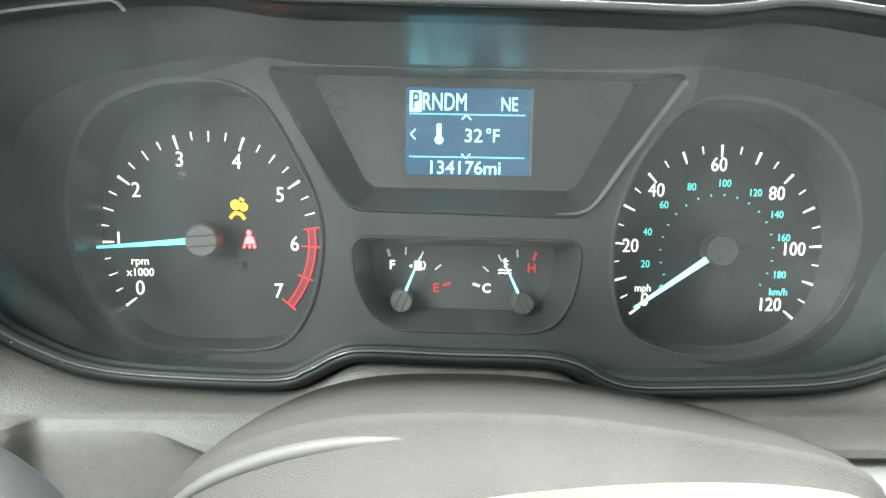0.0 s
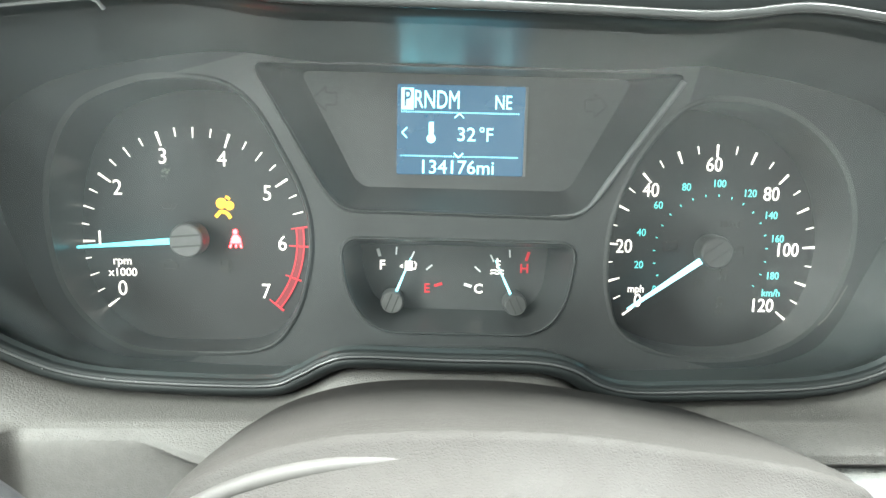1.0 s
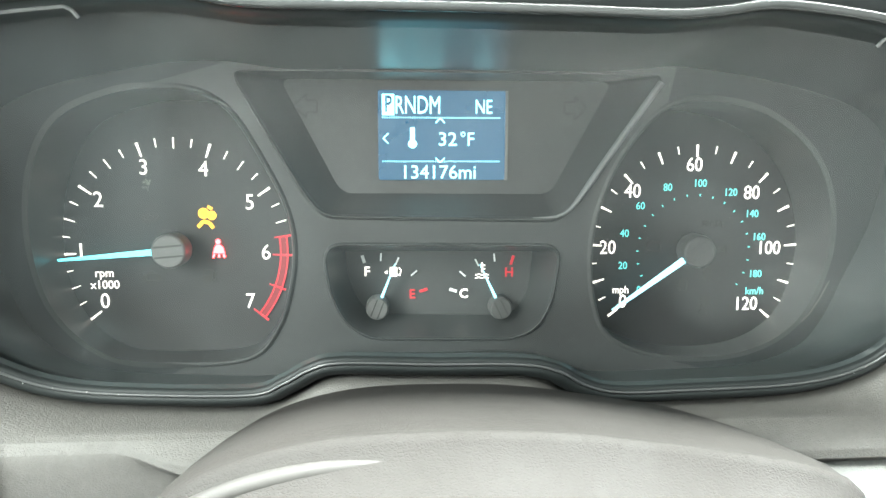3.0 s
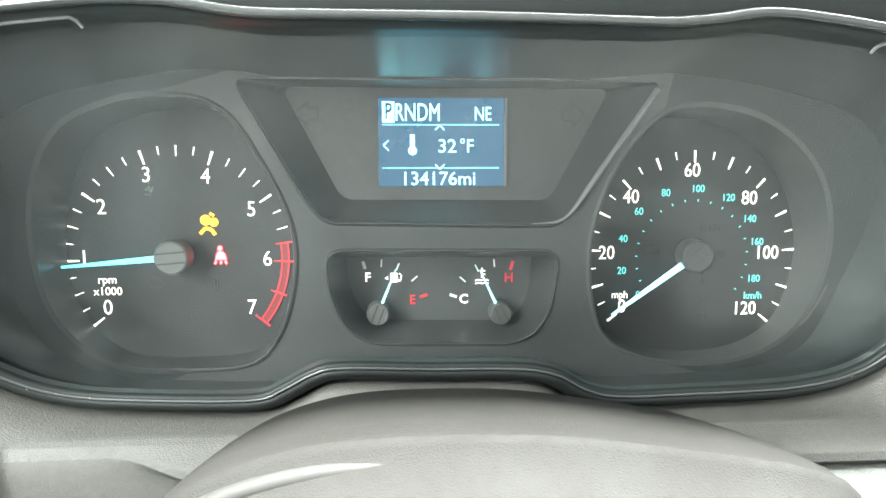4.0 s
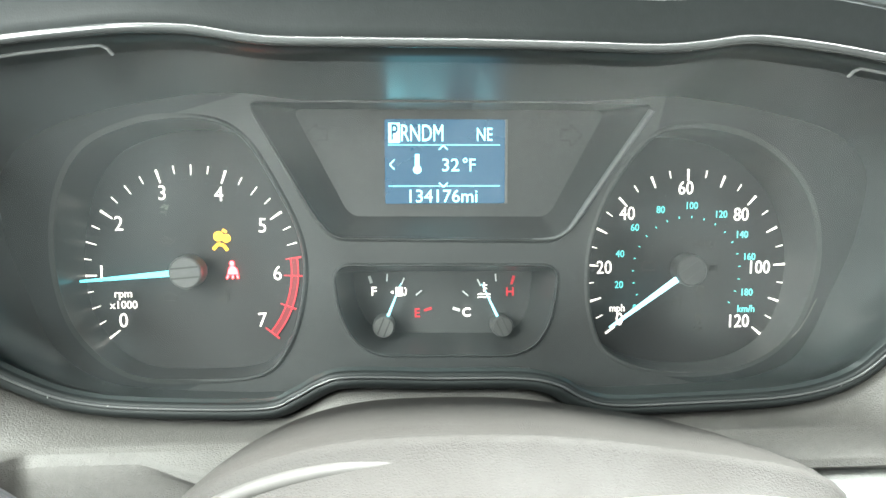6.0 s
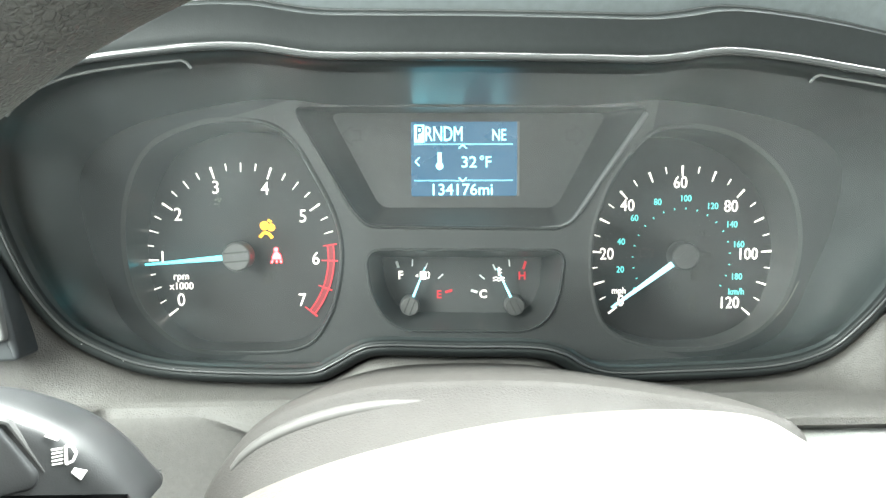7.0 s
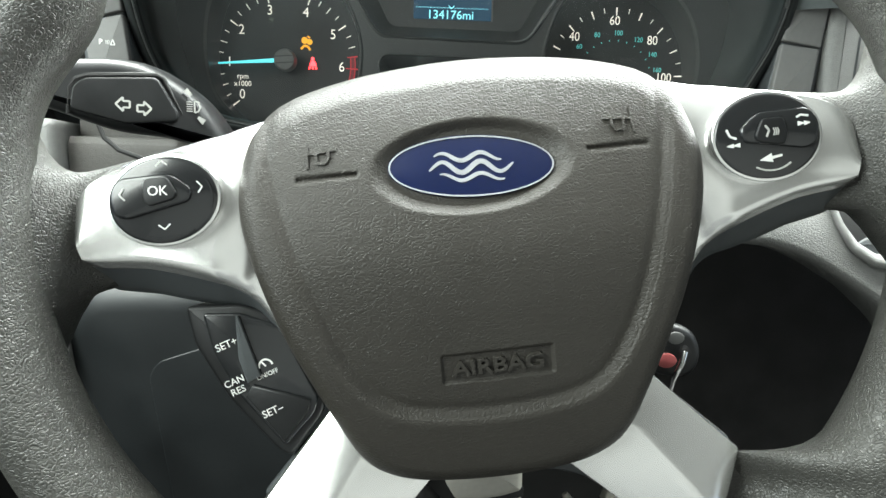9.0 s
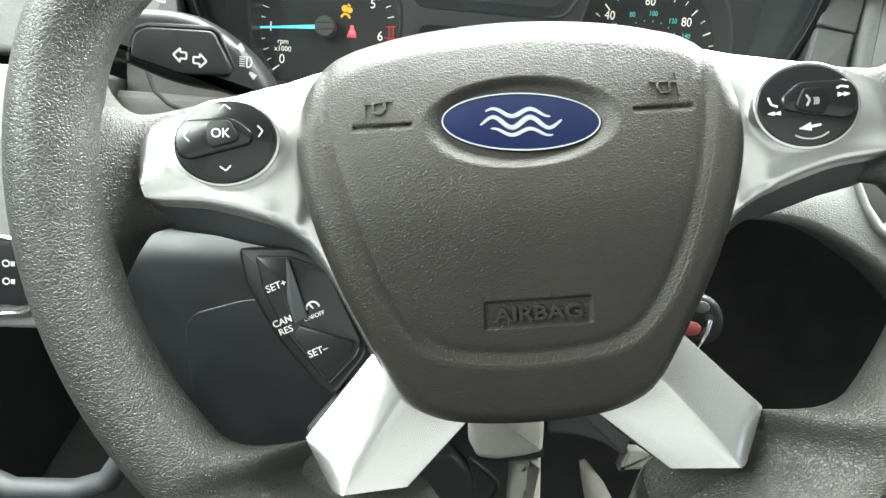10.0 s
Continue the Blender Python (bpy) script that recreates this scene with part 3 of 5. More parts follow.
telltale(tach, "engine_lamp", [frame_box(x, z, 0.0026, 0.0016), bar(x - 0.0042, z, x - 0.0028, z, 0.0022, 0.0022, -0.0002), bar(x + 0.0028, z, x + 0.0040, z, 0.0022, 0.0022, -0.0002), bar(x - 0.0012, z + 0.0026, x + 0.0012, z + 0.0026, 0.0008, 0.0008, -0.0002)], UNLIT_AMBER, "unlit engine symbol")
x, z = -0.1042, -0.0118
telltale(tach, "fuel_lamp", [frame_box(x, z, 0.0017, 0.0028), bar(x - 0.0016, z - 0.0012, x + 0.0016, z - 0.0012, 0.0030, 0.0030, -0.0002), strokes([(x + 0.0018, z - 0.0018), (x + 0.0030, z - 0.0018), (x + 0.0030, z + 0.0016), (x + 0.0022, z + 0.0024)], 0.0006, -0.0002)], UNLIT_AMBER, "unlit low fuel symbol")
speedo = part("speedometer", loft([dial(offset(SPEED_OPEN, 0.0005), 0.0003)], cap1=True), DIAL_BLACK, cluster, "black speedometer with white and teal figures", smooth=False)
vals = list(range(0, 121, 5))
part("ticks", ticks(SC, [speed_angle(v) for v in vals], RT, [0.0058 if v % 10 == 0 else 0.0036 for v in vals], [0.0012 if v % 10 == 0 else 0.00065 for v in vals]), GLOW_WHITE, speedo, smooth=False)
for v, x, z in ((0, 89.7, -26.3), (20, 81.5, -0.2), (40, 92.6, 26.4), (60, 121.8, 38.8), (80, 150.5, 25.6), (100, 160.6, -0.9), (120, 150.8, -28.2)):
    x, z = x / 1000, z / 1000
    lettering("figure", str(v), 0.0093, on_dial(x, -0.0002, z, wide=0.86), GLOW_WHITE, speedo, bold=-0.00004)
lettering("unit", "mph", 0.0051, on_dial(0.0885, -0.0002, -0.0205, wide=0.9), GLOW_WHITE, speedo, bold=-0.00002)
lettering("unit", "km/h", 0.0051, on_dial(0.1548, -0.0002, -0.0218, wide=0.9), GLOW_TEAL, speedo, bold=-0.00003)
kms = list(range(0, 191, 10))
part("metric_ticks", ticks(SC, [speed_angle(v * 0.6214) for v in kms], 0.0278, [0.0010] * len(kms), [0.0006] * len(kms)), GLOW_TEAL, speedo, smooth=False)
for v, x, z in ((0, 97.4, -20.6), (20, 89.1, -8.8), (40, 89.4, 6.6), (60, 96.6, 19.6), (80, 109.4, 28.3), (100, 125.0, 30.2), (120, 140.1, 25.9), (140, 151.2, 15.7), (160, 155.4, 4.6), (180, 154.7, -13.4)):
    x, z = x / 1000, z / 1000
    lettering("metric_figure", str(v), 0.0050, on_dial(x, -0.0002, z, wide=0.88), GLOW_TEAL, speedo, bold=-0.00002)
needle(speedo, (0.1209, -0.0006), speed_angle(0.8), 0.0478, 0.0077, -0.0095, GLOW_NEEDLE_PALE, HUB_BLACK)

lettering("brake_lamp", "BRAKE", 0.0046, on_dial(0.1326, -0.0002, 0.0110, wide=0.8), UNLIT_RED, speedo, "unlit brake warning word")
lettering("abs_lamp", "(ABS)", 0.0042, on_dial(0.1360, -0.0002, -0.0010, wide=0.85), UNLIT_AMBER, speedo, "unlit anti-lock warning")
lettering("tyre_lamp", "(!)", 0.0066, on_dial(0.1192, -0.0002, -0.0178, wide=1.0), UNLIT_AMBER, speedo, "unlit tyre pressure warning")
x, z = 0.1040, 0.0006
telltale(speedo, "battery_lamp", [frame_box(x, z - 0.0004, 0.0034, 0.0020), bar(x - 0.0024, z + 0.0020, x - 0.0012, z + 0.0020, 0.0010, 0.0010, -0.0002), bar(x + 0.0012, z + 0.0020, x + 0.0024, z + 0.0020, 0.0010, 0.0010, -0.0002)], UNLIT_RED, "unlit battery symbol")
for x, z, words in ((0.1308, -0.0128, ""), (0.1302, -0.0268, "OFF")):
    telltale(speedo, "traction_lamp", [bar(x - 0.0022, z + 0.0012, x + 0.0022, z + 0.0012, 0.0014, 0.0014, -0.0002), bar(x - 0.0014, z + 0.0024, x + 0.0014, z + 0.0024, 0.0012, 0.0012, -0.0002), strokes([(x - 0.0018, z), (x - 0.0006, z - 0.0012), (x - 0.0018, z - 0.0022), (x - 0.0006, z - 0.0032)], 0.0006, -0.0002), strokes([(x + 0.0006, z), (x + 0.0018, z - 0.0012), (x + 0.0006, z - 0.0022), (x + 0.0018, z - 0.0032)], 0.0006, -0.0002)], UNLIT_AMBER, "unlit traction symbol")
    if words:
        lettering("traction_lettering", words, 0.0032, on_dial(x, -0.0002, z - 0.0052), UNLIT_AMBER, speedo)

# wear: flaked print under the figure 3, specks of dust and a fine scratch
rnd = random.Random(4)
flakes = []
for i in range(18):
    cx, cz, r = -0.1296 + rnd.gauss(0, 0.0010), 0.0312 + rnd.gauss(0, 0.0018), rnd.uniform(0.0002, 0.0008)
    q = [(cx + r * rnd.uniform(0.5, 1.2) * math.cos(a), cz + r * rnd.uniform(0.5, 1.2) * math.sin(a)) for a in np.linspace(0, 6.28, 7, endpoint=False)]
    flakes.append(loft([dial(q, -0.0003), dial(q, -0.0004)], cap1=True))
part("scuff", join(*flakes), SCUFF, tach, "flaked scuff below the figure three", smooth=False)
part("scratch", strokes([(0.1785, -0.0130), (0.1745, -0.0215), (0.1702, -0.0285), (0.1668, -0.0320)], 0.0005, mask_y(0.17, -0.02) - 0.0009), SCUFF, cluster, "fine pale scratch", smooth=False)
specks = []
for i in range(44):
    j = rnd.randrange(NB)
    if lip[j, 1] > 0.03 and rnd.random() < 0.8:
        continue
    x, z = lip[j] * rnd.uniform(1.0, 1.02)
    y, r = lip_y(x, z) - 0.0022, rnd.uniform(0.00008, 0.00024)
    q = [(x + r * rnd.uniform(0.6, 1.4) * math.cos(a), z + r * rnd.uniform(0.6, 1.4) * math.sin(a)) for a in np.linspace(0, 6.28, 6, endpoint=False)]
    specks.append(loft([dial(q, y), dial(q, y - 0.00012)], cap0=True, cap1=True))
tagged(part("dust_specks", join(*specks), GREY_PRINT, cluster, smooth=False), "pale specks of dust along the hood's edge", kind="stuff")

# fuel and temperature gauges
FC, HC = (-0.0272, -0.0268), (0.0300, -0.0274)
YG = 0.0036
floor_ring = [tuple(p) for p in offset(POCKET, -0.0054)]
part("pocket_floor", loft([dial(floor_ring, 0.0046)], cap1=True), MASK_GREY, cluster, smooth=False)
fuel = part("fuel_gauge", loft([dial([p for p in floor_ring if p[0] < 0.002], 0.004)], cap1=True), MASK_GREY, cluster, "charcoal fuel gauge in a shallow pocket", smooth=False)
part("ticks", join(*[bar(*at(FC, 0.0208, a), *at(FC, 0.0245, a), w, w, YG) for a, w in ((107, 0.0014), (86, 0.0007), (66, 0.0007), (41, 0.0007))]), PRINT, fuel, smooth=False)
part("empty_mark", bar(*at(FC, 0.0205, 17), *at(FC, 0.0245, 17), 0.0012, 0.0014, YG), FADED_RED, fuel, smooth=False)
lettering("figure", "F", 0.0062, on_dial(-0.0322, YG, -0.0112), GLOW_WHITE, fuel, bold=0.0001)
lettering("figure", "E", 0.0062, on_dial(-0.0110, YG, -0.0222), FADED_RED, fuel, bold=0.0001)
part("pump_symbol", join(plate(rounded([(-0.0215, -0.0135), (-0.0180, -0.0135), (-0.0180, -0.0090), (-0.0215, -0.0090)], 0.0004), YG, YG - 0.0003, 0.0001), strokes([(-0.0180, -0.0125), (-0.0168, -0.0130), (-0.0162, -0.0105), (-0.0172, -0.0092)], 0.0005, YG), bar(-0.0226, -0.0115, -0.0240, -0.0115, 0.0018, 0.0002, YG)), GLOW_WHITE, fuel, smooth=False)
needle(fuel, FC, 68, 0.0222, 0.0053, -0.004, GLOW_NEEDLE_PALE, HUB_GREY)
temp = part("temperature_gauge", loft([dial([p for p in floor_ring if p[0] >= 0.002], 0.004)], cap1=True), MASK_GREY, cluster, "charcoal coolant temperature gauge in a shallow pocket", smooth=False)
part("ticks", join(*[bar(*at(HC, 0.0208, a), *at(HC, 0.0245, a), w, w, YG) for a, w in ((162, 0.0014), (139, 0.0007), (117, 0.0007), (95, 0.0007))]), PRINT, temp, smooth=False)
part("hot_mark", bar(*at(HC, 0.0200, 73), *at(HC, 0.0245, 73), 0.0012, 0.0014, YG), FADED_RED, temp, smooth=False)
lettering("figure", "C", 0.0062, on_dial(0.0135, YG, -0.0222), GLOW_WHITE, temp, bold=0.0001)
lettering("figure", "H", 0.0062, on_dial(0.0352, YG, -0.0122), FADED_RED, temp, bold=0.0001)
part("coolant_symbol", join(strokes([(0.0222, -0.0072), (0.0222, -0.0118)], 0.0007, YG), bar(0.0222, -0.0085, 0.0237, -0.0085, 0.0005, 0.0005, YG), bar(0.0222, -0.0102, 0.0237, -0.0102, 0.0005, 0.0005, YG), *[strokes([(0.0190 + 0.0016 * i, z + 0.0005 * (i % 2)) for i in range(5)], 0.0005, YG) for z in (-0.0132, -0.0147)]), GLOW_WHITE, temp, smooth=False)
needle(temp, HC, 115.5, 0.0226, 0.0053, -0.004, GLOW_NEEDLE_PALE, HUB_DARK)

# message display
LX, LZ, LW, LH = 0.0019, 0.0514, 0.0553, 0.0384
display = part("message_display", plate(rounded([(LX - LW / 2, LZ - LH / 2), (LX + LW / 2, LZ - LH / 2), (LX + LW / 2, LZ + LH / 2), (LX - LW / 2, LZ + LH / 2)], 0.0012), -0.0132, -0.0142, 0.0003), LCD_BLUE, cluster, "lit blue message display", smooth=False)
part("display_edge", join(bar(LX + LW / 2 + 0.0005, LZ - LH / 2, LX + LW / 2 + 0.0005, LZ + LH / 2, 0.0011, 0.0011, -0.0136, 0.0012)), TRIM_GREY, display, smooth=False)
YD = -0.01435


def lcd(words, x0, x1, z, tall):
    return lettering("words", words, 0.009, on_dial(LX - LW / 2, YD, LZ + LH / 2 - z), LCD_TEXT, display, bold=0.0, depth=0.0001, span=(x0, x1, tall))


part("gear_highlight", bar(LX - LW / 2 + 0.0018, LZ + LH / 2 - 0.0062, LX - LW / 2 + 0.0070, LZ + LH / 2 - 0.0062, 0.0090, 0.0090, YD, 0.0001), LCD_TEXT, display, smooth=False)
lettering("words", "P", 0.0098, on_dial(LX - LW / 2 + 0.0044, YD - 0.0002, LZ + LH / 2 - 0.0062, wide=0.65), LCD_BLUE, display, bold=0.0002, depth=0.0001)
lcd("RNDM", 0.0076, 0.0267, 0.0062, 0.0074)
lcd("NE", 0.0423, 0.0494, 0.0068, 0.0058)
lcd("32", 0.0263, 0.0340, 0.0207, 0.0058)
lcd("°F", 0.0358, 0.0416, 0.0205, 0.0060)
lcd("134176mi", 0.0112, 0.0424, 0.0349, 0.0058)
dots = []
for z, n0 in ((0.0116, 52), (0.0303, 52)):
    for i in range(n0):
        x = LX - LW / 2 + 0.0020 + 0.0505 * i / (n0 - 1)
        dots.append(bar(x - 0.00016, LZ + LH / 2 - z, x + 0.00016, LZ + LH / 2 - z, 0.0006, 0.0006, YD, 0.0001))
part("dotted_lines", join(*dots), LCD_TEXT, display, smooth=False)


def chevron(x, z, dx, dz):
    x, z = LX - LW / 2 + x, LZ + LH / 2 - z
    part("arrow", strokes([(x - dx[0], z - dz[0]), (x, z), (x - dx[1], z - dz[1])], 0.0005, YD, 0.0001), LCD_TEXT, display, smooth=False)


chevron(0.0268, 0.0118, (0.0020, -0.0020), (0.0020, 0.0020))
chevron(0.0268, 0.0308, (0.0020, -0.0020), (-0.0020, -0.0020))
chevron(0.0022, 0.0205, (-0.0022, -0.0022), (-0.0022, 0.0022))
tx, tz = LX - LW / 2 + 0.0148, LZ + LH / 2 - 0.0228
part("thermometer_symbol", join(loft([dial(oval(tx, tz, 0.0019, 0.0019, 20), YD), dial(oval(tx, tz, 0.0019, 0.0019, 20), YD - 0.0001)], cap1=True), bar(tx, tz, tx, tz + 0.0070, 0.0020, 0.0020, YD, 0.0001)), LCD_TEXT, display, smooth=False)


# ---- steering wheel: local x right, y up in its plane, z towards the driver ----
ROLL, RECLINE = radians(7.9), radians(5.0)
wn_ = Vector((0, -math.cos(RECLINE), math.sin(RECLINE)))
wu0 = Vector((0, math.sin(RECLINE), math.cos(RECLINE)))
wu = Vector((math.cos(ROLL), 0, 0)) + wu0 * math.sin(ROLL)
wv = Vector((-math.sin(ROLL), 0, 0)) + wu0 * math.cos(ROLL)
WHEEL = Matrix(((wu.x, wv.x, wn_.x, 0.004), (wu.y, wv.y, wn_.y, -0.243), (wu.z, wv.z, wn_.z, -0.078), (0, 0, 0, 1)))
wheel = empty("steering_wheel", BASE @ WHEEL, "dark leather-grained steering wheel with silver spokes, turned slightly", "steering wheel")


def flat(pts, w):
    """Outline (u, v) of the wheel's plane at the height w."""
    return [(x, y, w(x, y) if callable(w) else w) for x, y in pts]


def gauss(a, m, s):
    d = (a - m + 180) % 360 - 180
    return math.exp(-(d / s) ** 2)


def smooth01(t):
    t = min(max(t, 0.0), 1.0)
    return t * t * (3 - 2 * t)


# rim: an uneven tube, thicker where the spokes join
def plateau(a, m, half, soft):
    d = abs((a - m + 180) % 360 - 180)
    return smooth01((half - d) / soft + 0.5)


rings = []
for i in range(240):
    a = i * 1.5
    low = plateau(a, 298.5, 15, 16) + plateau(a, 241.5, 15, 16)
    r_in = 0.1665 + 0.0070 * smooth01(math.sin(radians(a)) / 0.5) - 0.0240 * low - 0.0137 * (gauss(a, 149, 10) + gauss(a, 31, 11.5))
    r_out = 0.1995
    c, h, d = (r_in + r_out) / 2, (r_out - r_in) / 2, 0.0185
    ring = []
    for k in range(40):
        b = 2 * math.pi * k / 40
        cb, sb = math.cos(b), math.sin(b)
        r = c + h * math.copysign(abs(cb) ** 0.85, cb)
        w = 0.0050 - 0.0060 * smooth01(math.sin(radians(a)) / 0.6) + d * math.copysign(abs(sb) ** 0.9, sb) - 0.0012 * max(0, sb) * math.cos(2 * b)
        q = (r - r_in) / (r_out - r_in)
        inner_low = 1 - smooth01((q - 0.28) / 0.52)
        w -= (0.5 + 0.5 * sb) * 0.043 * low * inner_low
        ring.append((0.0008 + r * math.cos(radians(a)), -0.0075 + r * math.sin(radians(a)), w))
    rings.append(ring)
rings.append(rings[0])
part("rim", loft(rings), LEATHER, wheel, "dark leather-grained rim")

# airbag pad
HALF = [(0, 47), (34, 45), (60, 40.5), (76, 34.5), (85.5, 24), (89.8, 8), (89.2, -9), (84, -31), (77, -52), (69.5, -70), (61.5, -88), (54.8, -102), (46, -111), (30, -116.8), (0, -119.0)]
PAD = spline([(x / 1000 + 0.0012 * (y + 116) / 160, y / 1000) for x, y in HALF + [(-x, y) for x, y in HALF[-2:0:-1]]], 460)
CREASE_H = [(0, 60), (50, 58), (76, 48), (80, 25), (77.5, 5), (71, -23), (61, -54), (50, -74), (38, -84), (22, -88), (0, -89.5)]
CREASE = spline([(x / 1000, y / 1000) for x, y in CREASE_H + [(-x, y) for x, y in CREASE_H[-2:0:-1]]], 240)


def crease_distance(x, y):
    """Signed distance to the crease: positive inside."""
    p = CREASE
    d = np.sqrt(np.min((p[:, 0] - x) ** 2 + (p[:, 1] - y) ** 2))
    q = np.roll(p, -1, 0)
    c = ((p[:, 1] > y) != (q[:, 1] > y)) & (x < (q[:, 0] - p[:, 0]) * (y - p[:, 1]) / (q[:, 1] - p[:, 1] + 1e-15) + p[:, 0])
    return d if np.sum(c) % 2 else -d


def slot(x, y, x0, x1, y0, depth):
    return -depth * smooth01((x - x0) / 0.0008) * smooth01((x1 - x) / 0.0008) * smooth01(1 - (y0 - y) / 0.0028) * smooth01((y0 - y) / 0.0005)


def pad_height(x, y, s):
    """Height of the pad's skin over its plane; s runs from the middle 0 to the edge 1."""
    h = 0.0105 - 0.003 * (x / 0.09) ** 2 - (4.0 if y > -0.03 else 2.1) * (y + 0.03) ** 2
    e = max(0.0, (s - 0.90) / 0.10)
    top = smooth01((y - 0.012) / 0.022)
    h -= 0.0105 * (1 - math.sqrt(max(0.0, 1 - e * e))) * (1 - top) + 0.0036 * e * e * top
    d = crease_distance(x, y)
    h += 0.0036 - (0.0012 + 0.0014 * smooth01((-0.02 - y) / 0.045)) * smooth01((d + 0.003) / 0.008) - 0.0005 * math.exp(-((d - 0.004) / 0.0022) ** 2)
    o = math.hypot((x - 0.0010) / 0.0375, (y - 0.0066) / 0.0178)
    h -= 0.0042 * smooth01((1.06 - o) / 0.28)
    h += slot(x, y, -0.0655, -0.0415, 0.0088, 0.0018) + slot(x, y, 0.0450, 0.0695, 0.0092, 0.0018)
    bx, by = abs(x - 0.0030) - 0.0215, abs(y + 0.0690) - 0.0058
    b = max(bx, by)
    h -= 0.0013 * smooth01(-b / 0.0007)
    return h


def polar_skin(outline, centre, steps, height):
    o, c = np.array(outline), np.array(centre)
    P, F = [(centre[0], centre[1], height(centre[0], centre[1], 0.0))], []
    n = len(o)
    for i in range(1, steps + 1):
        s = (i / steps) ** 0.9
        for j in range(n):
            x, y = c + (o[j] - c) * s
            P.append((x, y, height(x, y, s)))
    for j in range(n):
        F.append((0, 1 + j, 1 + (j + 1) % n))
    for i in range(steps - 1):
        for j in range(n):
            a, b = 1 + i * n + j, 1 + i * n + (j + 1) % n
            F.append((a, a + n, b + n, b))
    return P, F, n


Pp, Fp, npad = polar_skin(PAD, (0.0, -0.03), 190, pad_height)
last = len(Pp) - npad
edge = [(p[0], p[1]) for p in Pp[last:]]
e_h = [p[2] for p in Pp[last:]]
for k, (off, w) in enumerate(((0.0006, -0.014), (0.0008, -0.024), (0.0002, -0.048), (-0.004, -0.060))):
    q = offset(edge, off)
    for (x, y), h in zip(q, e_h):
        lift = 0.009 * smooth01((y - 0.02) / 0.02) * (0.35, 0.6, 0.95, 0.7)[k]
        Pp.append((x, y + lift, min(w, h + w * 0.35)))
    for j in range(npad):
        a, b = last + k * npad + j, last + k * npad + (j + 1) % npad
        Fp.append((a, a + npad, b + npad, b))
pad = part("airbag_pad", (Pp, Fp), PAD_SKIN, wheel, "dark grained airbag cover", sharp=70)

# badge: a blue oval in a silver ring with a plain light swash
BT = -4.0


def badge_pt(a, b):
    c, s = math.cos(radians(BT)), math.sin(radians(BT))
    return 0.0010 + a * c - b * s, 0.0066 + a * s + b * c


def badge_ring(k):
    return [badge_pt(0.0318 * k * math.cos(t), (0.0318 * k - 0.0196) * math.sin(t)) for t in np.linspace(0, 2 * math.pi, 96, endpoint=False)]


def tilted(pts, w):
    """Outline on the slope of the pad under the badge."""
    return [(x, y, w - 0.0010 - 0.25 * (y - 0.0066)) for x, y in pts]


def skin(pts, w):
    """Outline that follows the pad's skin at the height w over it."""
    return [(x, y, pad_height(x, y, 0.5) + w) for x, y in pts]


badge = part("badge", plate(badge_ring(1.0), -0.002, 0.0056, 0.0012, tilted), BLUE, wheel, "deep blue oval badge with a silver edge")
part("badge_ring", loft([tilted(badge_ring(0.985), 0.0052), tilted(badge_ring(0.985), 0.0059), tilted(badge_ring(0.966), 0.0059), tilted(badge_ring(0.966), 0.0052)]), BADGE_SILVER, badge, "thin silver ring")
sw = []
for dz, amp, w0, x0, x1 in ((0.0036, 0.0015, 0.0014, -0.0140, 0.0115), (-0.0004, 0.0021, 0.0016, -0.0160, 0.0160), (-0.0042, 0.0013, 0.0012, -0.0120, 0.0125)):
    n = 48
    line = [(x0 + (x1 - x0) * i / n, dz + amp * math.sin((x0 + (x1 - x0) * i / n) * 430)) for i in range(n + 1)]
    for i in range(n):
        wa, wb = (w0 * (0.35 + 0.9 * math.sin(math.pi * min(1.0, max(0.0, k / n))) ** 0.6) for k in (i, i + 1))
        sw.append(bar(*badge_pt(*line[i]), *badge_pt(*line[i + 1]), wa, wb, 0.0055, 0.0004, tilted))
part("badge_swash", join(*sw), BADGE_SILVER, badge, "light metal swash", smooth=False)
lettering("airbag_lettering", "AIRBAG", 0.0090, pose(0.0030, -0.0690, pad_height(0.003, -0.069, 0.5) - 0.0002, 9.3) @ Matrix.Diagonal((1.12, 0.9, 1, 1)), PAD_SKIN, pad, "raised letters in the pad's own colour", bold=0.00022, depth=0.0018)
for x, y, s in ((-0.0555, 0.0166, 1), (0.0592, 0.0178, -1)):
    part("horn_symbol", join(strokes([(x - 0.0048 * s, y + 0.0048), (x - 0.0048 * s, y - 0.0048)], 0.0009, -0.0004, 0.0013, skin), strokes([(x - 0.0048 * s, y + 0.0008), (x + 0.0062 * s, y + 0.0016)], 0.0009, -0.0004, 0.0013, skin),
                             strokes([(x + a * s, y + b) for a, b in ((-0.0015, 0.0008), (-0.0012, -0.0030), (0.0020, -0.0034), (0.0034, -0.0012), (0.0032, 0.0012))], 0.0010, -0.0004, 0.0013, skin)), PAD_SKIN, pad, smooth=False)

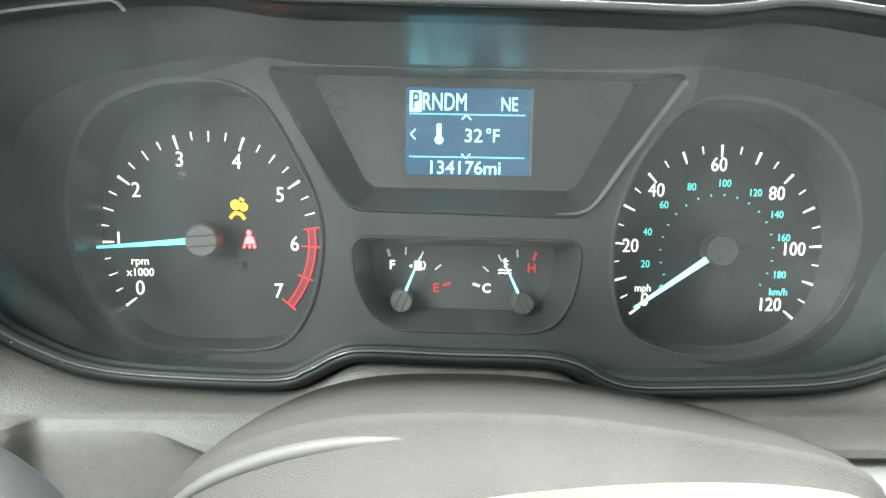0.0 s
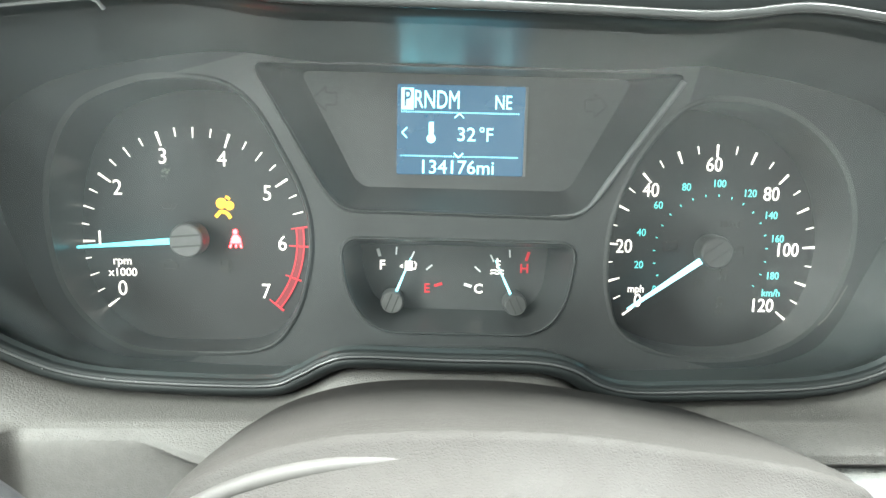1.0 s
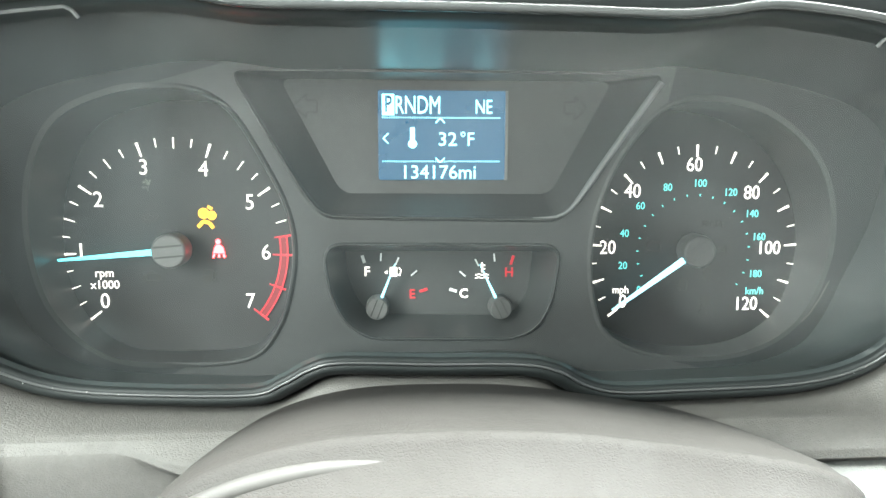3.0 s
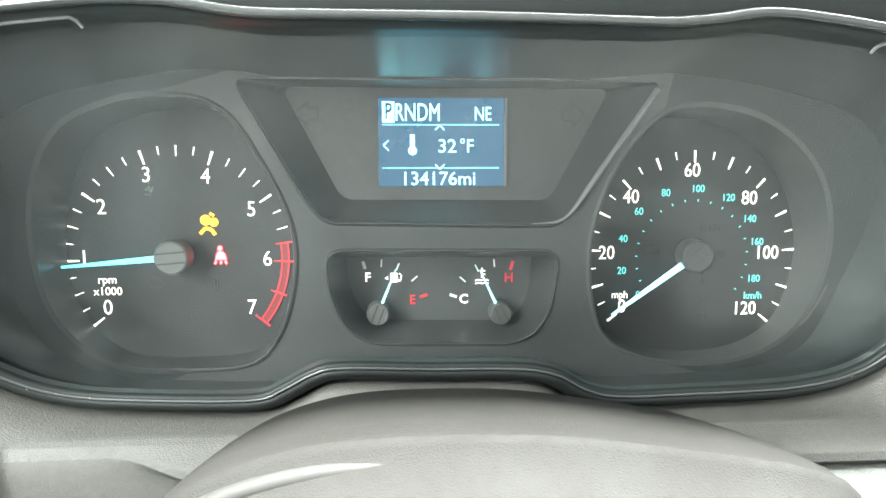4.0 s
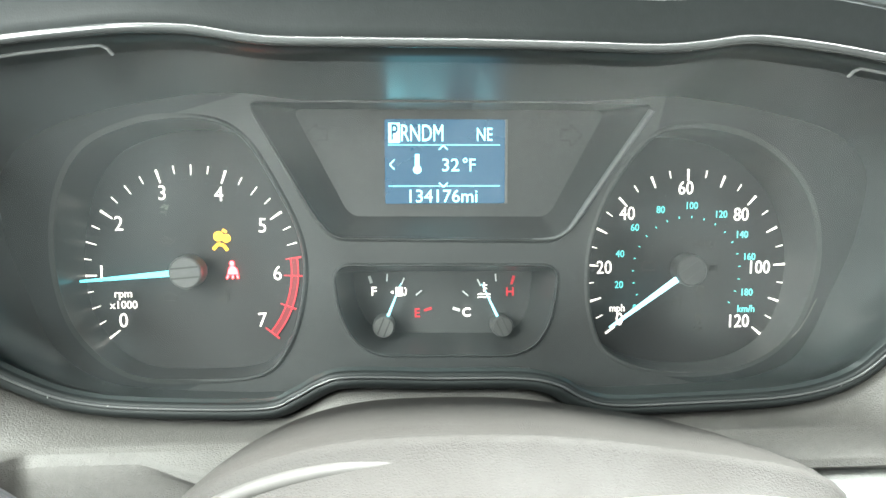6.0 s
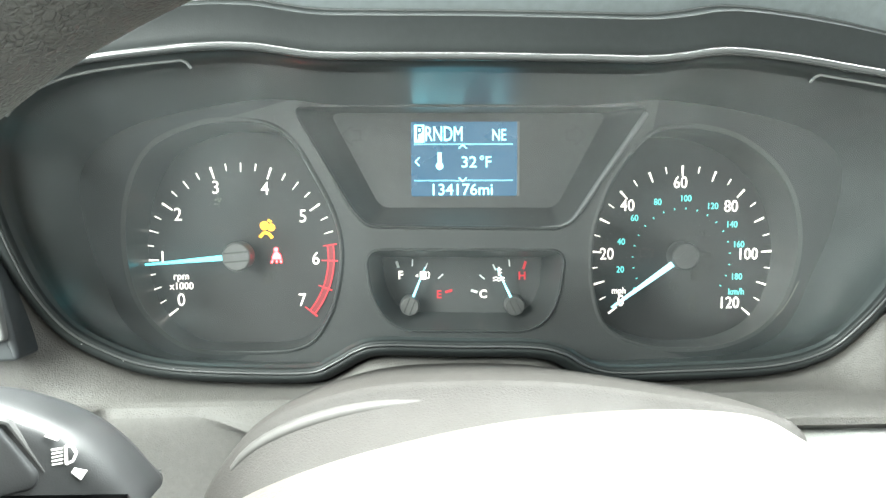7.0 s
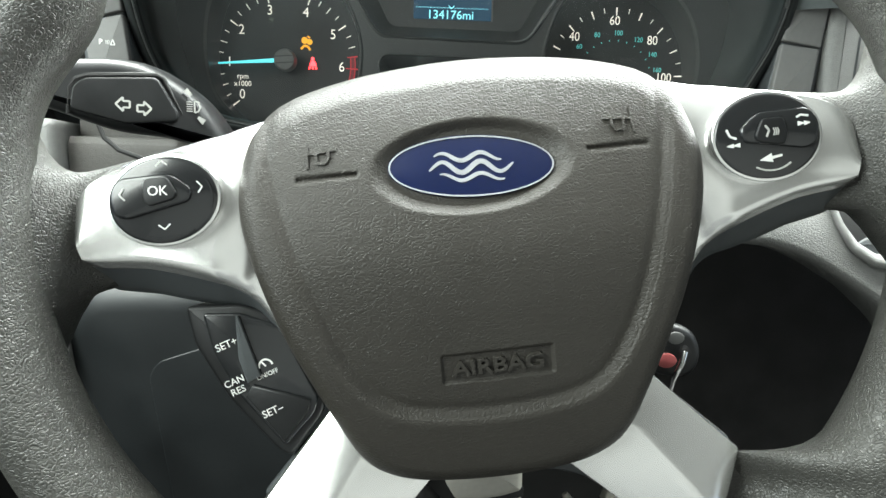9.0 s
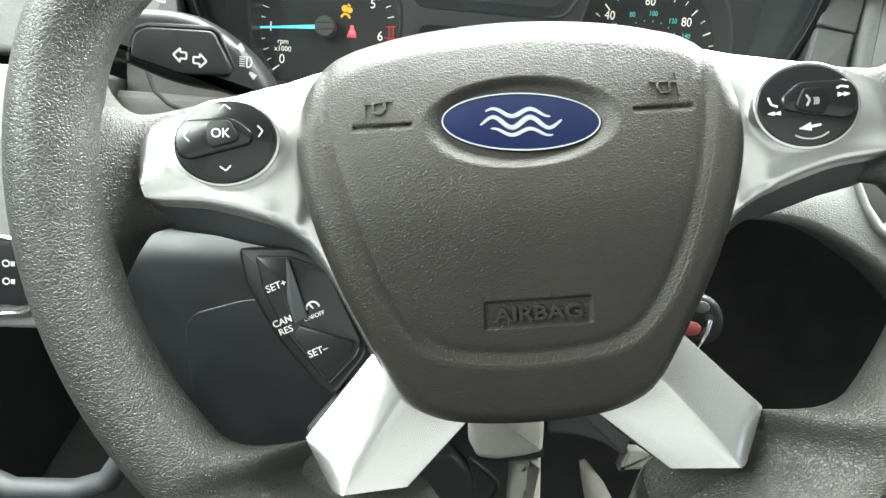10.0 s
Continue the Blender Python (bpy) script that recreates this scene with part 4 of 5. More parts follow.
# spokes: one silver trim each side, folded along a ridge and running down beside the pad
STATIONS = [(156.4, -1.0, 153.6, -13.4, 158, -17.5), (155.2, 7.4, 150.0, -14.4, 156, -22.5), (151.6, 13.6, 144, -14.9, 152, -27.0), (144.5, 19.2, 136, -15.4, 144, -29.2),
            (130, 25.0, 128, -16.6, 133, -31.5), (113, 28.4, 117, -19.8, 121, -35.3), (98, 31, 106, -24, 109, -38.5), (70, 34.5, 98, -28.2, 100, -40.5),
            (72, 12, 92, -33, 93.5, -44.5), (70, -10, 87, -39.5, 88.5, -51), (66, -32, 81.8, -49.3, 83.5, -58.5), (60, -48, 75.6, -63.2, 77.5, -71), (54, -62, 68.5, -79, 71, -85), (49, -72, 64, -89, 67, -93)]


def spoke(s):
    rows, under = [], []
    st = spline([tuple(v / 1000 for v in q) for q in STATIONS], 72, False)
    for i, (tx, ty, rx, ry, ux, uy) in enumerate(st):
        f = i / 71
        arm = 1 - smooth01((f - 0.38) / 0.22)
        end = smooth01((0.12 - f) / 0.12)
        wt = -0.0170 + 0.0040 * (1 - arm) + 0.0095 * smooth01((0.26 - f) / 0.2)
        wr = -0.0048 * arm - 0.0098 * (1 - arm)
        t, r, u = Vector((tx, ty, wt)), Vector((rx, ry, wr)), Vector((ux, uy, -0.024))
        row = [t + Vector((0.0004, 0.0006, -0.014)), t + Vector((0.0004, 0.0005, -0.0012))]
        bulge = 0.0062 * arm * (0.42 + 0.58 * smooth01((f - 0.08) / 0.3))
        for g in (0.0, 0.04, 0.1, 0.2, 0.32, 0.45, 0.58, 0.7, 0.82, 0.91):
            p = t.lerp(r, g)
            p.z += bulge * math.sin(math.pi * min(1.0, g * 1.0)) * (1 - 0.35 * g)
            row.append(p)
        a, b, c = row[-1], r + Vector((0, 0, bulge * 0.25)), r.lerp(u, 0.12)
        for k in range(1, 7):
            g = k / 6
            row.append(a * (1 - g) ** 2 + b * (2 * g * (1 - g)) + c * g * g)
        row.append(r.lerp(u, 0.2))
        rows.append([(s * p.x + 0.0010, p.y, p.z) for p in row])
        low = [r.lerp(u, g) + Vector((-0.0004, 0.0004, 0)) for g in (0.17, 0.22, 0.5, 0.8, 0.97)] + [r.lerp(u, 1.0) + Vector((-0.0004, 0.0008, -0.0006)), u + Vector((-0.001, 0.002, -0.006))]
        under.append([(s * p.x + 0.0010, p.y, p.z) for p in low])
    first = [(x - s * 0.0002, y, z - 0.0040) for x, y, z in rows[0]]
    ob = part("spoke_trim", loft([first] + rows, closed=False), SILVER, wheel, "satin silver spoke trim", sharp=42)
    part("spoke_underside", loft(under, closed=False), UNDERSIDE, wheel, "dark grey underside of the spoke", sharp=42)
    body = rounded([(s * 0.060, 0.026), (s * 0.110, 0.021), (s * 0.146, 0.014), (s * 0.172, 0.000), (s * 0.172, -0.024), (s * 0.149, -0.0245), (s * 0.118, -0.0300), (s * 0.094, -0.0370), (s * 0.080, -0.052), (s * 0.060, -0.085)], 0.004)
    part("spoke_body", plate(body, -0.036, -0.0255, 0.003, flat), DASH_DARK, wheel, "dark grained spoke backing")
    return ob


def lower_spoke(s):
    """Two flat faces that meet in a rounded ridge, with a rolled outline."""
    rows = []
    for k in range(15):
        f = k / 14
        corner = Vector((0.0980, -0.1185, -0.0100))
        o = Vector((0.0655, -0.0835, -0.0190)).lerp(corner, min(1.0, f / 0.72))
        if f > 0.72:
            o = corner.lerp(Vector((0.0872, -0.1392, -0.0040)), (f - 0.72) / 0.28)
        m = Vector((0.0558, -0.1075, -0.0100)).lerp(Vector((0.0806, -0.1390, 0.0035)), f)
        i = Vector((0.0215, -0.1130, -0.0185)).lerp(Vector((0.0550, -0.1408, -0.0050)), f)
        row = [o + Vector((-0.0008, 0.0006, -0.012)), o + Vector((0, 0, -0.0012))]
        row += [o.lerp(m, g) + Vector((0, 0, 0.0009 * math.sin(math.pi * g) + (0.0006 if g < 0.06 else 0.0007))) for g in (0.02, 0.06, 0.2, 0.4, 0.6, 0.8, 0.9)]
        a, b = row[-1], i.lerp(m, 0.91)
        for g in (0.17, 0.33, 0.5, 0.67, 0.83):
            row.append(a * (1 - g) ** 2 + m * (2 * g * (1 - g)) + b * g * g)
        row += [b, m.lerp(i, 0.45), m.lerp(i, 0.7), m.lerp(i, 0.93), m.lerp(i, 0.98) + Vector((0, 0, -0.0003)), i + Vector((0, 0, -0.0018)), i + Vector((0.0008, 0.0008, -0.012))]
        rows.append([(s * p.x + 0.0012, p.y, p.z) for p in row])
    # the trim runs on under the pad's edge
    rows.insert(0, [(x + (s * 0.026 - x) * 0.35, y + (-0.082 - y) * 0.35, z - 0.0045) for x, y, z in rows[0]])
    rows.append([(x - s * 0.0002, y - 0.0005, z - 0.0009) for x, y, z in rows[-1]])
    rows.append([(x - s * 0.0002, y - 0.0004, min(z, -0.020)) for x, y, z in rows[-1]])
    ob = part("lower_spoke", loft(rows, closed=False), SILVER, wheel, "two-faced satin silver lower spoke", sharp=35)
    seat_line = rounded([(s * x + 0.0012, y) for x, y in ((0.0800, -0.0985), (0.1000, -0.1185), (0.0890, -0.1412), (0.0820, -0.1425), (0.0550, -0.1435), (0.0340, -0.1255), (0.0600, -0.1180))], 0.002)
    part("spoke_backing", plate(seat_line, -0.036, -0.0210, 0.002, flat), DASH_DARK, ob, "dark gap under the silver trim")
    return ob


for s in (-1, 1):
    spoke(s)
    lower_spoke(s)
part("hub_back", plate(rounded([(-0.060, 0.03), (0.060, 0.03), (0.055, -0.08), (0.030, -0.113), (-0.030, -0.113), (-0.055, -0.08)], 0.015), -0.075, -0.030, 0.006, flat), DASH_DARK, wheel)


# leather sleeves where the spokes run into the rim
def sleeve(s):
    rows = []
    for u, vt, vb, crest in ((0.118, 28.6, -24, -0.0215), (0.130, 27.6, -24.5, -0.0205), (0.140, 26.0, -25, -0.0190), (0.148, 24.2, -25.5, -0.0150), (0.1545, 23.0, -26.5, -0.0115), (0.1580, 22.8, -27.5, -0.0065), (0.161, 23.6, -29, -0.0035), (0.164, 25.2, -33, 0.0004),
                             (0.168, 28.8, -39, 0.0042), (0.173, 37, -49, 0.0092), (0.180, 60, -62, 0.0132)):
        vt, vb = vt / 1000, vb / 1000
        c, r = (vt + vb) / 2, (vt - vb) / 2
        h = (crest + 0.034) / 2
        ring = []
        for k in range(36):
            a = 2 * math.pi * k / 36
            ca, sa = math.cos(a), math.sin(a)
            ring.append((s * u + 0.0009, c + r * math.copysign(abs(ca) ** 0.55, ca), -0.034 + h + h * math.copysign(abs(sa) ** 0.75, sa)))
        rows.append(ring)
    part("spoke_sleeve", loft(rows, cap0=True, cap1=True), LEATHER, wheel, "dark leather-grained sleeve", sharp=60)


sleeve(-1)
sleeve(1)


# thumb switches on the spokes
def switch_pod(s, cx, cy, label):
    ring = oval(cx, cy, 0.0213, 0.0170, 72, s * -4)
    pod = part("switch_pod", plate(ring, -0.010, 0.0006, 0.0018, flat), GLOSS_BLACK, wheel, label)
    q = [(cx - s * a, cy + b) for a, b in ((-0.0205, 0.0035), (-0.0165, 0.0098), (0.0040, 0.0100), (0.0115, 0.0035), (0.0105, -0.0015), (-0.0140, -0.0062), (-0.0190, -0.0045))]
    part("rocker", plate(rounded(q, 0.0035), 0.0000, 0.0019, 0.0014, flat), GLOSS_BLACK, pod)
    lift = 0.0018 if s < 0 else 0.0
    q = [(cx - s * a, cy + b + lift) for a, b in ((-0.0055, 0.0068), (0.0030, 0.0068), (0.0062, 0.0002), (0.0050, -0.0020), (-0.0052, -0.0040), (-0.0068, 0.0))]
    part("centre_button", plate(rounded(q, 0.0018), 0.0010, 0.0030, 0.0007, flat), STALK_BLACK, pod)
    part("pod_ring", plate(oval(cx, cy, 0.0219, 0.0176, 72, s * -4), -0.010, 0.0001, 0.0006, flat), SILVER, pod, "thin silver lip round the switch pad")
    return pod


pod = switch_pod(-1, -0.1168, 0.0064, "gloss black oval switch pad with arrows and an OK button")
lettering("button_lettering", "OK", 0.0052, pose(-0.1168 - 0.0008, 0.0064 + 0.0034, 0.0031, 0, 0, -4), PRINT, pod, bold=0.0)
for x, y, t in ((-0.0146, 0.0034, 90), (0.0144, 0.0036, -90), (-0.0006, -0.0102, 180), (0.0010, 0.0140, 0)):
    c, s_ = math.cos(radians(t)), math.sin(radians(t))
    part("arrow_mark", strokes([(-0.1168 + x + a * c - b * s_, 0.0064 + y + a * s_ + b * c) for a, b in ((-0.0022, -0.0009), (0, 0.0009), (0.0022, -0.0009))], 0.00045, 0.0006 if abs(y) > 0.009 or x > 0 else 0.0020, 0.0003, flat), PRINT, pod, smooth=False)
part("edge_ridge", join(strokes([(-0.1168 + 0.0192 * math.cos(a), 0.0064 + 0.0145 * math.sin(a)) for a in np.linspace(-2.0, -1.0, 9)], 0.0007, 0.0004, 0.0007, flat), strokes([(-0.1168 + 0.0188 * math.cos(a), 0.0064 + 0.0145 * math.sin(a)) for a in np.linspace(-0.35, 0.45, 9)], 0.0007, 0.0004, 0.0007, flat)), GLOSS_BLACK, pod)
pod = switch_pod(1, 0.1172, 0.0060, "gloss black oval switch pad with phone symbols")
ox, oy = 0.1172, 0.0060
part("phone_symbol", join(strokes([(ox - 0.0162, oy + 0.0040), (ox - 0.0150, oy + 0.0012), (ox - 0.0125, oy + 0.0002)], 0.0008, 0.0006, 0.0003, flat), bar(ox - 0.0165, oy - 0.0024, ox - 0.0138, oy - 0.0024, 0.0003, 0.0018, 0.0006, 0.0003, flat), bar(ox - 0.0140, oy - 0.0024, ox - 0.0113, oy - 0.0024, 0.0003, 0.0018, 0.0006, 0.0003, flat)), PRINT, pod, smooth=False)
part("hang_up_symbol", join(strokes([(ox + 0.0108, oy + 0.0060), (ox + 0.0125, oy + 0.0068), (ox + 0.0155, oy + 0.0062)], 0.0008, 0.0019, 0.0003, flat), bar(ox + 0.0112, oy + 0.0035, ox + 0.0137, oy + 0.0035, 0.0018, 0.0003, 0.0019, 0.0003, flat), bar(ox + 0.0137, oy + 0.0035, ox + 0.0160, oy + 0.0035, 0.0018, 0.0003, 0.0019, 0.0003, flat)), PRINT, pod, smooth=False)
part("voice_symbol", join(strokes([(ox - 0.0022, oy + 0.0040), (ox - 0.0008, oy + 0.0020), (ox - 0.0020, oy - 0.0004)], 0.0008, 0.0031, 0.0002, flat), *[strokes([(ox + 0.0008 * k, oy + 0.0028), (ox + 0.0008 * k + 0.0006, oy + 0.0014), (ox + 0.0008 * k, oy)], 0.0004, 0.0031, 0.0002, flat) for k in (1, 2, 3)]), GREY_PRINT, pod, smooth=False)
part("arrow_mark", join(bar(ox - 0.0040, oy - 0.0090, ox + 0.0008, oy - 0.0084, 0.0002, 0.0034, 0.0006, 0.0003, flat), bar(ox + 0.0008, oy - 0.0084, ox + 0.0048, oy - 0.0078, 0.0011, 0.0009, 0.0006, 0.0003, flat)), PRINT, pod, smooth=False)
part("edge_ridge", strokes([(ox + 0.0006 + 0.0125 * math.cos(a), oy - 0.0008 + 0.0125 * math.sin(a)) for a in np.linspace(-2.1, -0.95, 9)], 0.0006, 0.0004, 0.0006, flat), GREY_PRINT, pod)

# cruise switch below the left spoke
CR = [(-0.1215, -0.0365), (-0.0980, -0.0380), (-0.0800, -0.0460), (-0.0675, -0.0790), (-0.0700, -0.0880), (-0.0850, -0.1045), (-0.0900, -0.1010), (-0.1085, -0.0760), (-0.1195, -0.0525)]
cruise = part("cruise_switch", plate(rounded(CR, 0.003), -0.045, -0.0195, 0.002, flat), STALK_BLACK, wheel, "black cruise control switch block")
CF = [(-0.1140, -0.0400), (-0.0985, -0.0415), (-0.0825, -0.0490), (-0.0705, -0.0800), (-0.0730, -0.0865), (-0.0865, -0.0990), (-0.1035, -0.0745), (-0.1115, -0.0560)]
part("switch_face", plate(rounded(CF, 0.002), -0.021, -0.0175, 0.0012, flat), GLOSS_BLACK, cruise)
# the ridge's lit face is put in as a lighter grey
part("rocker_ridge", plate([(-0.1003, -0.0425), (-0.0990, -0.0425), (-0.0925, -0.0680), (-0.0985, -0.0705), (-0.1010, -0.0600)], -0.0180, -0.0158, 0.0008, flat), UNDERSIDE, cruise, "slanted ridge, lighter grey for its lit face")
part("rocker_lower", plate([(-0.0965, -0.0715), (-0.0735, -0.0800), (-0.0750, -0.0850), (-0.0865, -0.0965), (-0.1000, -0.0760)], -0.0180, -0.0160, 0.0010, flat), STALK_BLACK, cruise)
for w, x, y, sz in (("SET+", -0.1055, -0.0540, 0.0044), ("CAN\nRES", -0.1035, -0.0715, 0.0041), ("SET–", -0.0895, -0.0832, 0.0044), ("ON/OFF", -0.0902, -0.0680, 0.0026)):
    lettering("switch_lettering", w, sz, pose(x, y, -0.0158 if w[-1] == "–" else -0.0172, 0, 0, 18), PRINT, cruise, bold=0.0)
part("speed_symbol", join(strokes([(-0.0905 + 0.0028 * math.cos(a), -0.0645 + 0.0028 * math.sin(a)) for a in np.linspace(0.2, 3.4, 10)], 0.0007, -0.0174, 0.0003, flat), bar(-0.0905, -0.0645, -0.0925, -0.0622, 0.0006, 0.0006, -0.0174, 0.0003, flat)), PRINT, cruise, smooth=False)


# ---- dashboard round the cluster ----
def grid(fn, nu, nv):
    P = [fn(i / nu, j / nv) for i in range(nu + 1) for j in range(nv + 1)]
    F = [(i * (nv + 1) + j, i * (nv + 1) + j + 1, (i + 1) * (nv + 1) + j + 1, (i + 1) * (nv + 1) + j) for i in range(nu) for j in range(nv)]
    return P, F


dash = empty("dashboard", BASE, "grained grey plastic dashboard round the instrument cluster", "dashboard", kind="structure")

# upper pad over the hood: follows the bezel's outer edge, rises and runs back
top_ids = sorted([i for i in range(NB) if outer[i, 1] > 0.030], key=lambda i: math.atan2(outer[i, 0], outer[i, 1] + 0.1))
prof = ((0.000, 0.0040, 0.0), (0.0006, 0.0010, 0.3), (0.002, 0.0000, 0.5), (0.010, -0.0040, 0.7), (0.022, -0.0085, 0.8), (0.034, -0.0090, 0.8), (0.046, 0.002, 0.9), (0.055, 0.040, 1.0), (0.055, 0.300, 1.0), (0.040, 0.500, 1.0))
rings = []
for off, dy, _ in prof:
    o = offset(outer, off)
    rings.append([(o[i, 0] * (1 + dy * 0.8), outer_y[i] + dy, o[i, 1]) for i in top_ids])
part("upper_pad", loft(rings, closed=False), HOOD, dash, "dark grained upper pad over the hood")

part("hood_line", tube([(outer[i, 0], outer_y[i] - 0.0002, outer[i, 1]) for i in top_ids], 0.0006, 8), LIP_BLACK, dash, "polished edge above the hood")

# thin raised lines along the hood's edge, pale to stand for its highlights
def edge_line(x0, x1, low, off, dy):
    ids = [i for i in range(NB) if x0 <= lip[i, 0] <= x1 and (lip[i, 1] < 0.02) == low]
    ids.sort(key=lambda i: lip[i, 0])
    o = offset(lip, off)
    path = [(o[i, 0], lip_y(*o[i]) + dy, o[i, 1]) for i in ids]
    if not low:
        # the inner end hooks down
        s_, (ex, ey, ez) = (1, path[-1]) if x1 < 0 else (-1, path[0])
        hook = [(ex + s_ * 0.0018, ey + 0.0006, ez - 0.0008), (ex + s_ * 0.0030, ey + 0.0018, ez - 0.0026)]
        path = path + hook if s_ > 0 else hook[::-1] + path
    part("edge_line", tube(path, 0.00035 if low else 0.0006, 8), GLEAM_GREY, cluster)


edge_line(-0.165, -0.080, True, 0.0036, -0.0014)
edge_line(0.080, 0.178, True, 0.0036, -0.0014)
edge_line(-0.180, -0.108, False, -0.0028, 0.0034)
edge_line(0.132, 0.192, False, -0.0028, 0.0034)

# ledge and face below the cluster
bot = sorted([i for i in range(NB) if outer[i, 1] < 0.0 and abs(outer[i, 0]) < 0.196], key=lambda i: outer[i, 0])
bx = np.array([outer[i, 0] for i in bot])
bz = np.array([outer[i, 1] for i in bot])
by = np.array([outer_y[i] for i in bot])


def fascia(i, j):
    x = -0.235 + 0.475 * i
    k = np.clip(x, bx[0], bx[-1])
    z0, y0 = np.interp(k, bx, bz), np.interp(k, bx, by)
    ledge_z = -0.0585
    b = smooth01((x + 0.122) / 0.034)
    # profile from the bezel's edge to the ledge, then down the face
    prof = [(y0 + 0.006, z0 - 0.001), (y0 - 0.001, z0 - 0.0015), (-0.066, ledge_z - 0.0003), (-0.0690, ledge_z - 0.0018), (-0.0700 - 0.0072 * b, ledge_z - 0.0040 - 0.0048 * b), (-0.0708 - 0.0070 * b, ledge_z - 0.0055 - 0.0065 * b), (-0.0712 - 0.0004 * b, ledge_z - 0.0080 - 0.0085 * b), (-0.0705, ledge_z - 0.0450), (-0.0760, ledge_z - 0.0800), (-0.0740, ledge_z - 0.0840), (-0.050, ledge_z - 0.0860)]
    f = j * (len(prof) - 1)
    a = min(int(f), len(prof) - 2)
    y = prof[a][0] + (prof[a + 1][0] - prof[a][0]) * (f - a)
    z = prof[a][1] + (prof[a + 1][1] - prof[a][1]) * (f - a)
    if z < ledge_z - 0.02:
        z = ledge_z - 0.02 + (z - ledge_z + 0.02) * (1 - 0.52 * smooth01((x - 0.112) / 0.012))
    if j > 0.25:
        y -= 0.010 * smooth01((-0.160 - x) / 0.009) * smooth01((0.98 - j) / 0.1)
    return x, y, z


part("lower_face", grid(fascia, 190, 60), LEDGE, dash, "grained grey ledge and face below the cluster", sharp=60)

# switch strips beside the cluster
def switch_strip(s, name):
    sh, up, slope = (0.0, 0.0034, 0.0028) if s < 0 else (0.006, 0.0, 0.0)
    x = lambda a: s * (a + sh)
    fr = rounded([(x(0.1900), -0.0360), (x(0.2000), 0.0180), (x(0.2080), 0.0900), (x(0.2360), 0.0900), (x(0.2270), 0.0120), (x(0.2215), -0.0370)], 0.003)
    part("strip_frame", plate(fr, -0.060, -0.0795, 0.002), DASH_DARK, dash, "dark frame of the switch strip")
    for k, (z0, z1) in enumerate(((-0.0265, 0.0105 + up), (0.0125 + up, 0.0500), (0.0520, 0.0880))):
        lean = lambda z: 0.1935 + (z + 0.0265) * 0.135
        q = rounded([(x(lean(z0)), z0), (x(lean(z1)), z1), (x(lean(z1) + 0.0240), z1 - 0.0025 - slope), (x(lean(z0) + 0.0245), z0 - 0.0035 - slope)], 0.0015)
        b = part("switch_button", plate(q, -0.070, -0.0830, 0.0012), TRIM_GREY, dash, "satin grey blank switch" if s > 0 or k == 2 else "satin grey parking sensor switch" if k == 0 else "satin grey switch with a small symbol")
        if s < 0 and k == 0:
            lettering("switch_symbol", "P", 0.0044, on_dial(-0.2122, -0.0832, -0.0030), PRINT, b, bold=0.0001)
            part("switch_symbol", join(*[strokes([(-0.2092 + 0.0009 * i, -0.0042 - 0.0001 * i), (-0.2089 + 0.0009 * i, -0.0030), (-0.2092 + 0.0009 * i, -0.0018)], 0.0003, -0.0830, 0.0002) for i in range(3)], strokes([(-0.2064, -0.0046), (-0.2050, -0.0014), (-0.2038, -0.0046), (-0.2064, -0.0046)], 0.0005, -0.0830, 0.0002)), PRINT, b, smooth=False)
        if s < 0 and k == 1:
            part("switch_symbol", join(strokes([(-0.2040, 0.0330), (-0.2060, 0.0330), (-0.2055, 0.0345), (-0.2040, 0.0355)], 0.0007, -0.0830, 0.0002)), PRINT, b, smooth=False)


switch_strip(-1, "l")
switch_strip(1, "r")
# outer side panels beyond the strips
part("side_panel", plate(rounded([(-0.2360, -0.0400), (-0.2240, 0.0120), (-0.2340, 0.1200), (-0.4800, 0.1200), (-0.4800, -0.0400)], 0.004), -0.03, -0.0765, 0.004), DASH_GREY, dash, "grained grey side panel")
part("side_panel", plate(rounded([(0.2330, -0.0600), (0.2320, 0.0120), (0.2410, 0.1200), (0.7000, 0.1200), (0.7000, -0.0600)], 0.004), -0.03, -0.0850, 0.006), DASH_GREY, dash, "grained grey side panel")
part("panel_seam", bar(0.2470, -0.0600, 0.2560, 0.0900, 0.0012, 0.0012, -0.0846, 0.0008), DASH_DARK, dash, smooth=False)

part("panel_seam", tube([(-0.2005, -0.1205, -0.0440), (-0.1970, -0.1205, -0.0535), (-0.1939, -0.1205, -0.0613), (-0.1859, -0.1205, -0.0680), (-0.172, -0.118, -0.0730)], 0.0014, 8), CAVITY_SHADE, dash, "dark curved panel gap")

# right fascia with an arched edge over the dark knee space
ARCH = spline([(0.128, -0.128), (0.150, -0.1125), (0.178, -0.1110), (0.201, -0.1160), (0.226, -0.1290), (0.253, -0.1480), (0.276, -0.1800), (0.288, -0.2600)], 40, False)
fas_rows = []
for f, (dx, dz, y) in enumerate(((0.004, 0.004, -0.070), (0.0, 0.0, -0.092), (0.0, 0.0, -0.110), (0.0004, 0.001, -0.1155), (0.0012, 0.003, -0.1182), (0.002, 0.006, -0.1193))):
    fas_rows.append([(x + dx * 0.5, y, z + dz) for x, z in ARCH])
fas_rows.append([(0.60 if k > 30 else x * 0.5 + 0.5 * (0.128 + (x - 0.128) * 1.6), -0.1195, -0.087 if k <= 30 else z) for k, (x, z) in enumerate(ARCH)])
base_row = fas_rows[-1]
for y, dz in ((-0.1165, 0.003), (-0.105, 0.008), (-0.082, 0.012), (-0.060, 0.014)):
    fas_rows.append([(x, y, z + dz) for x, _, z in base_row])
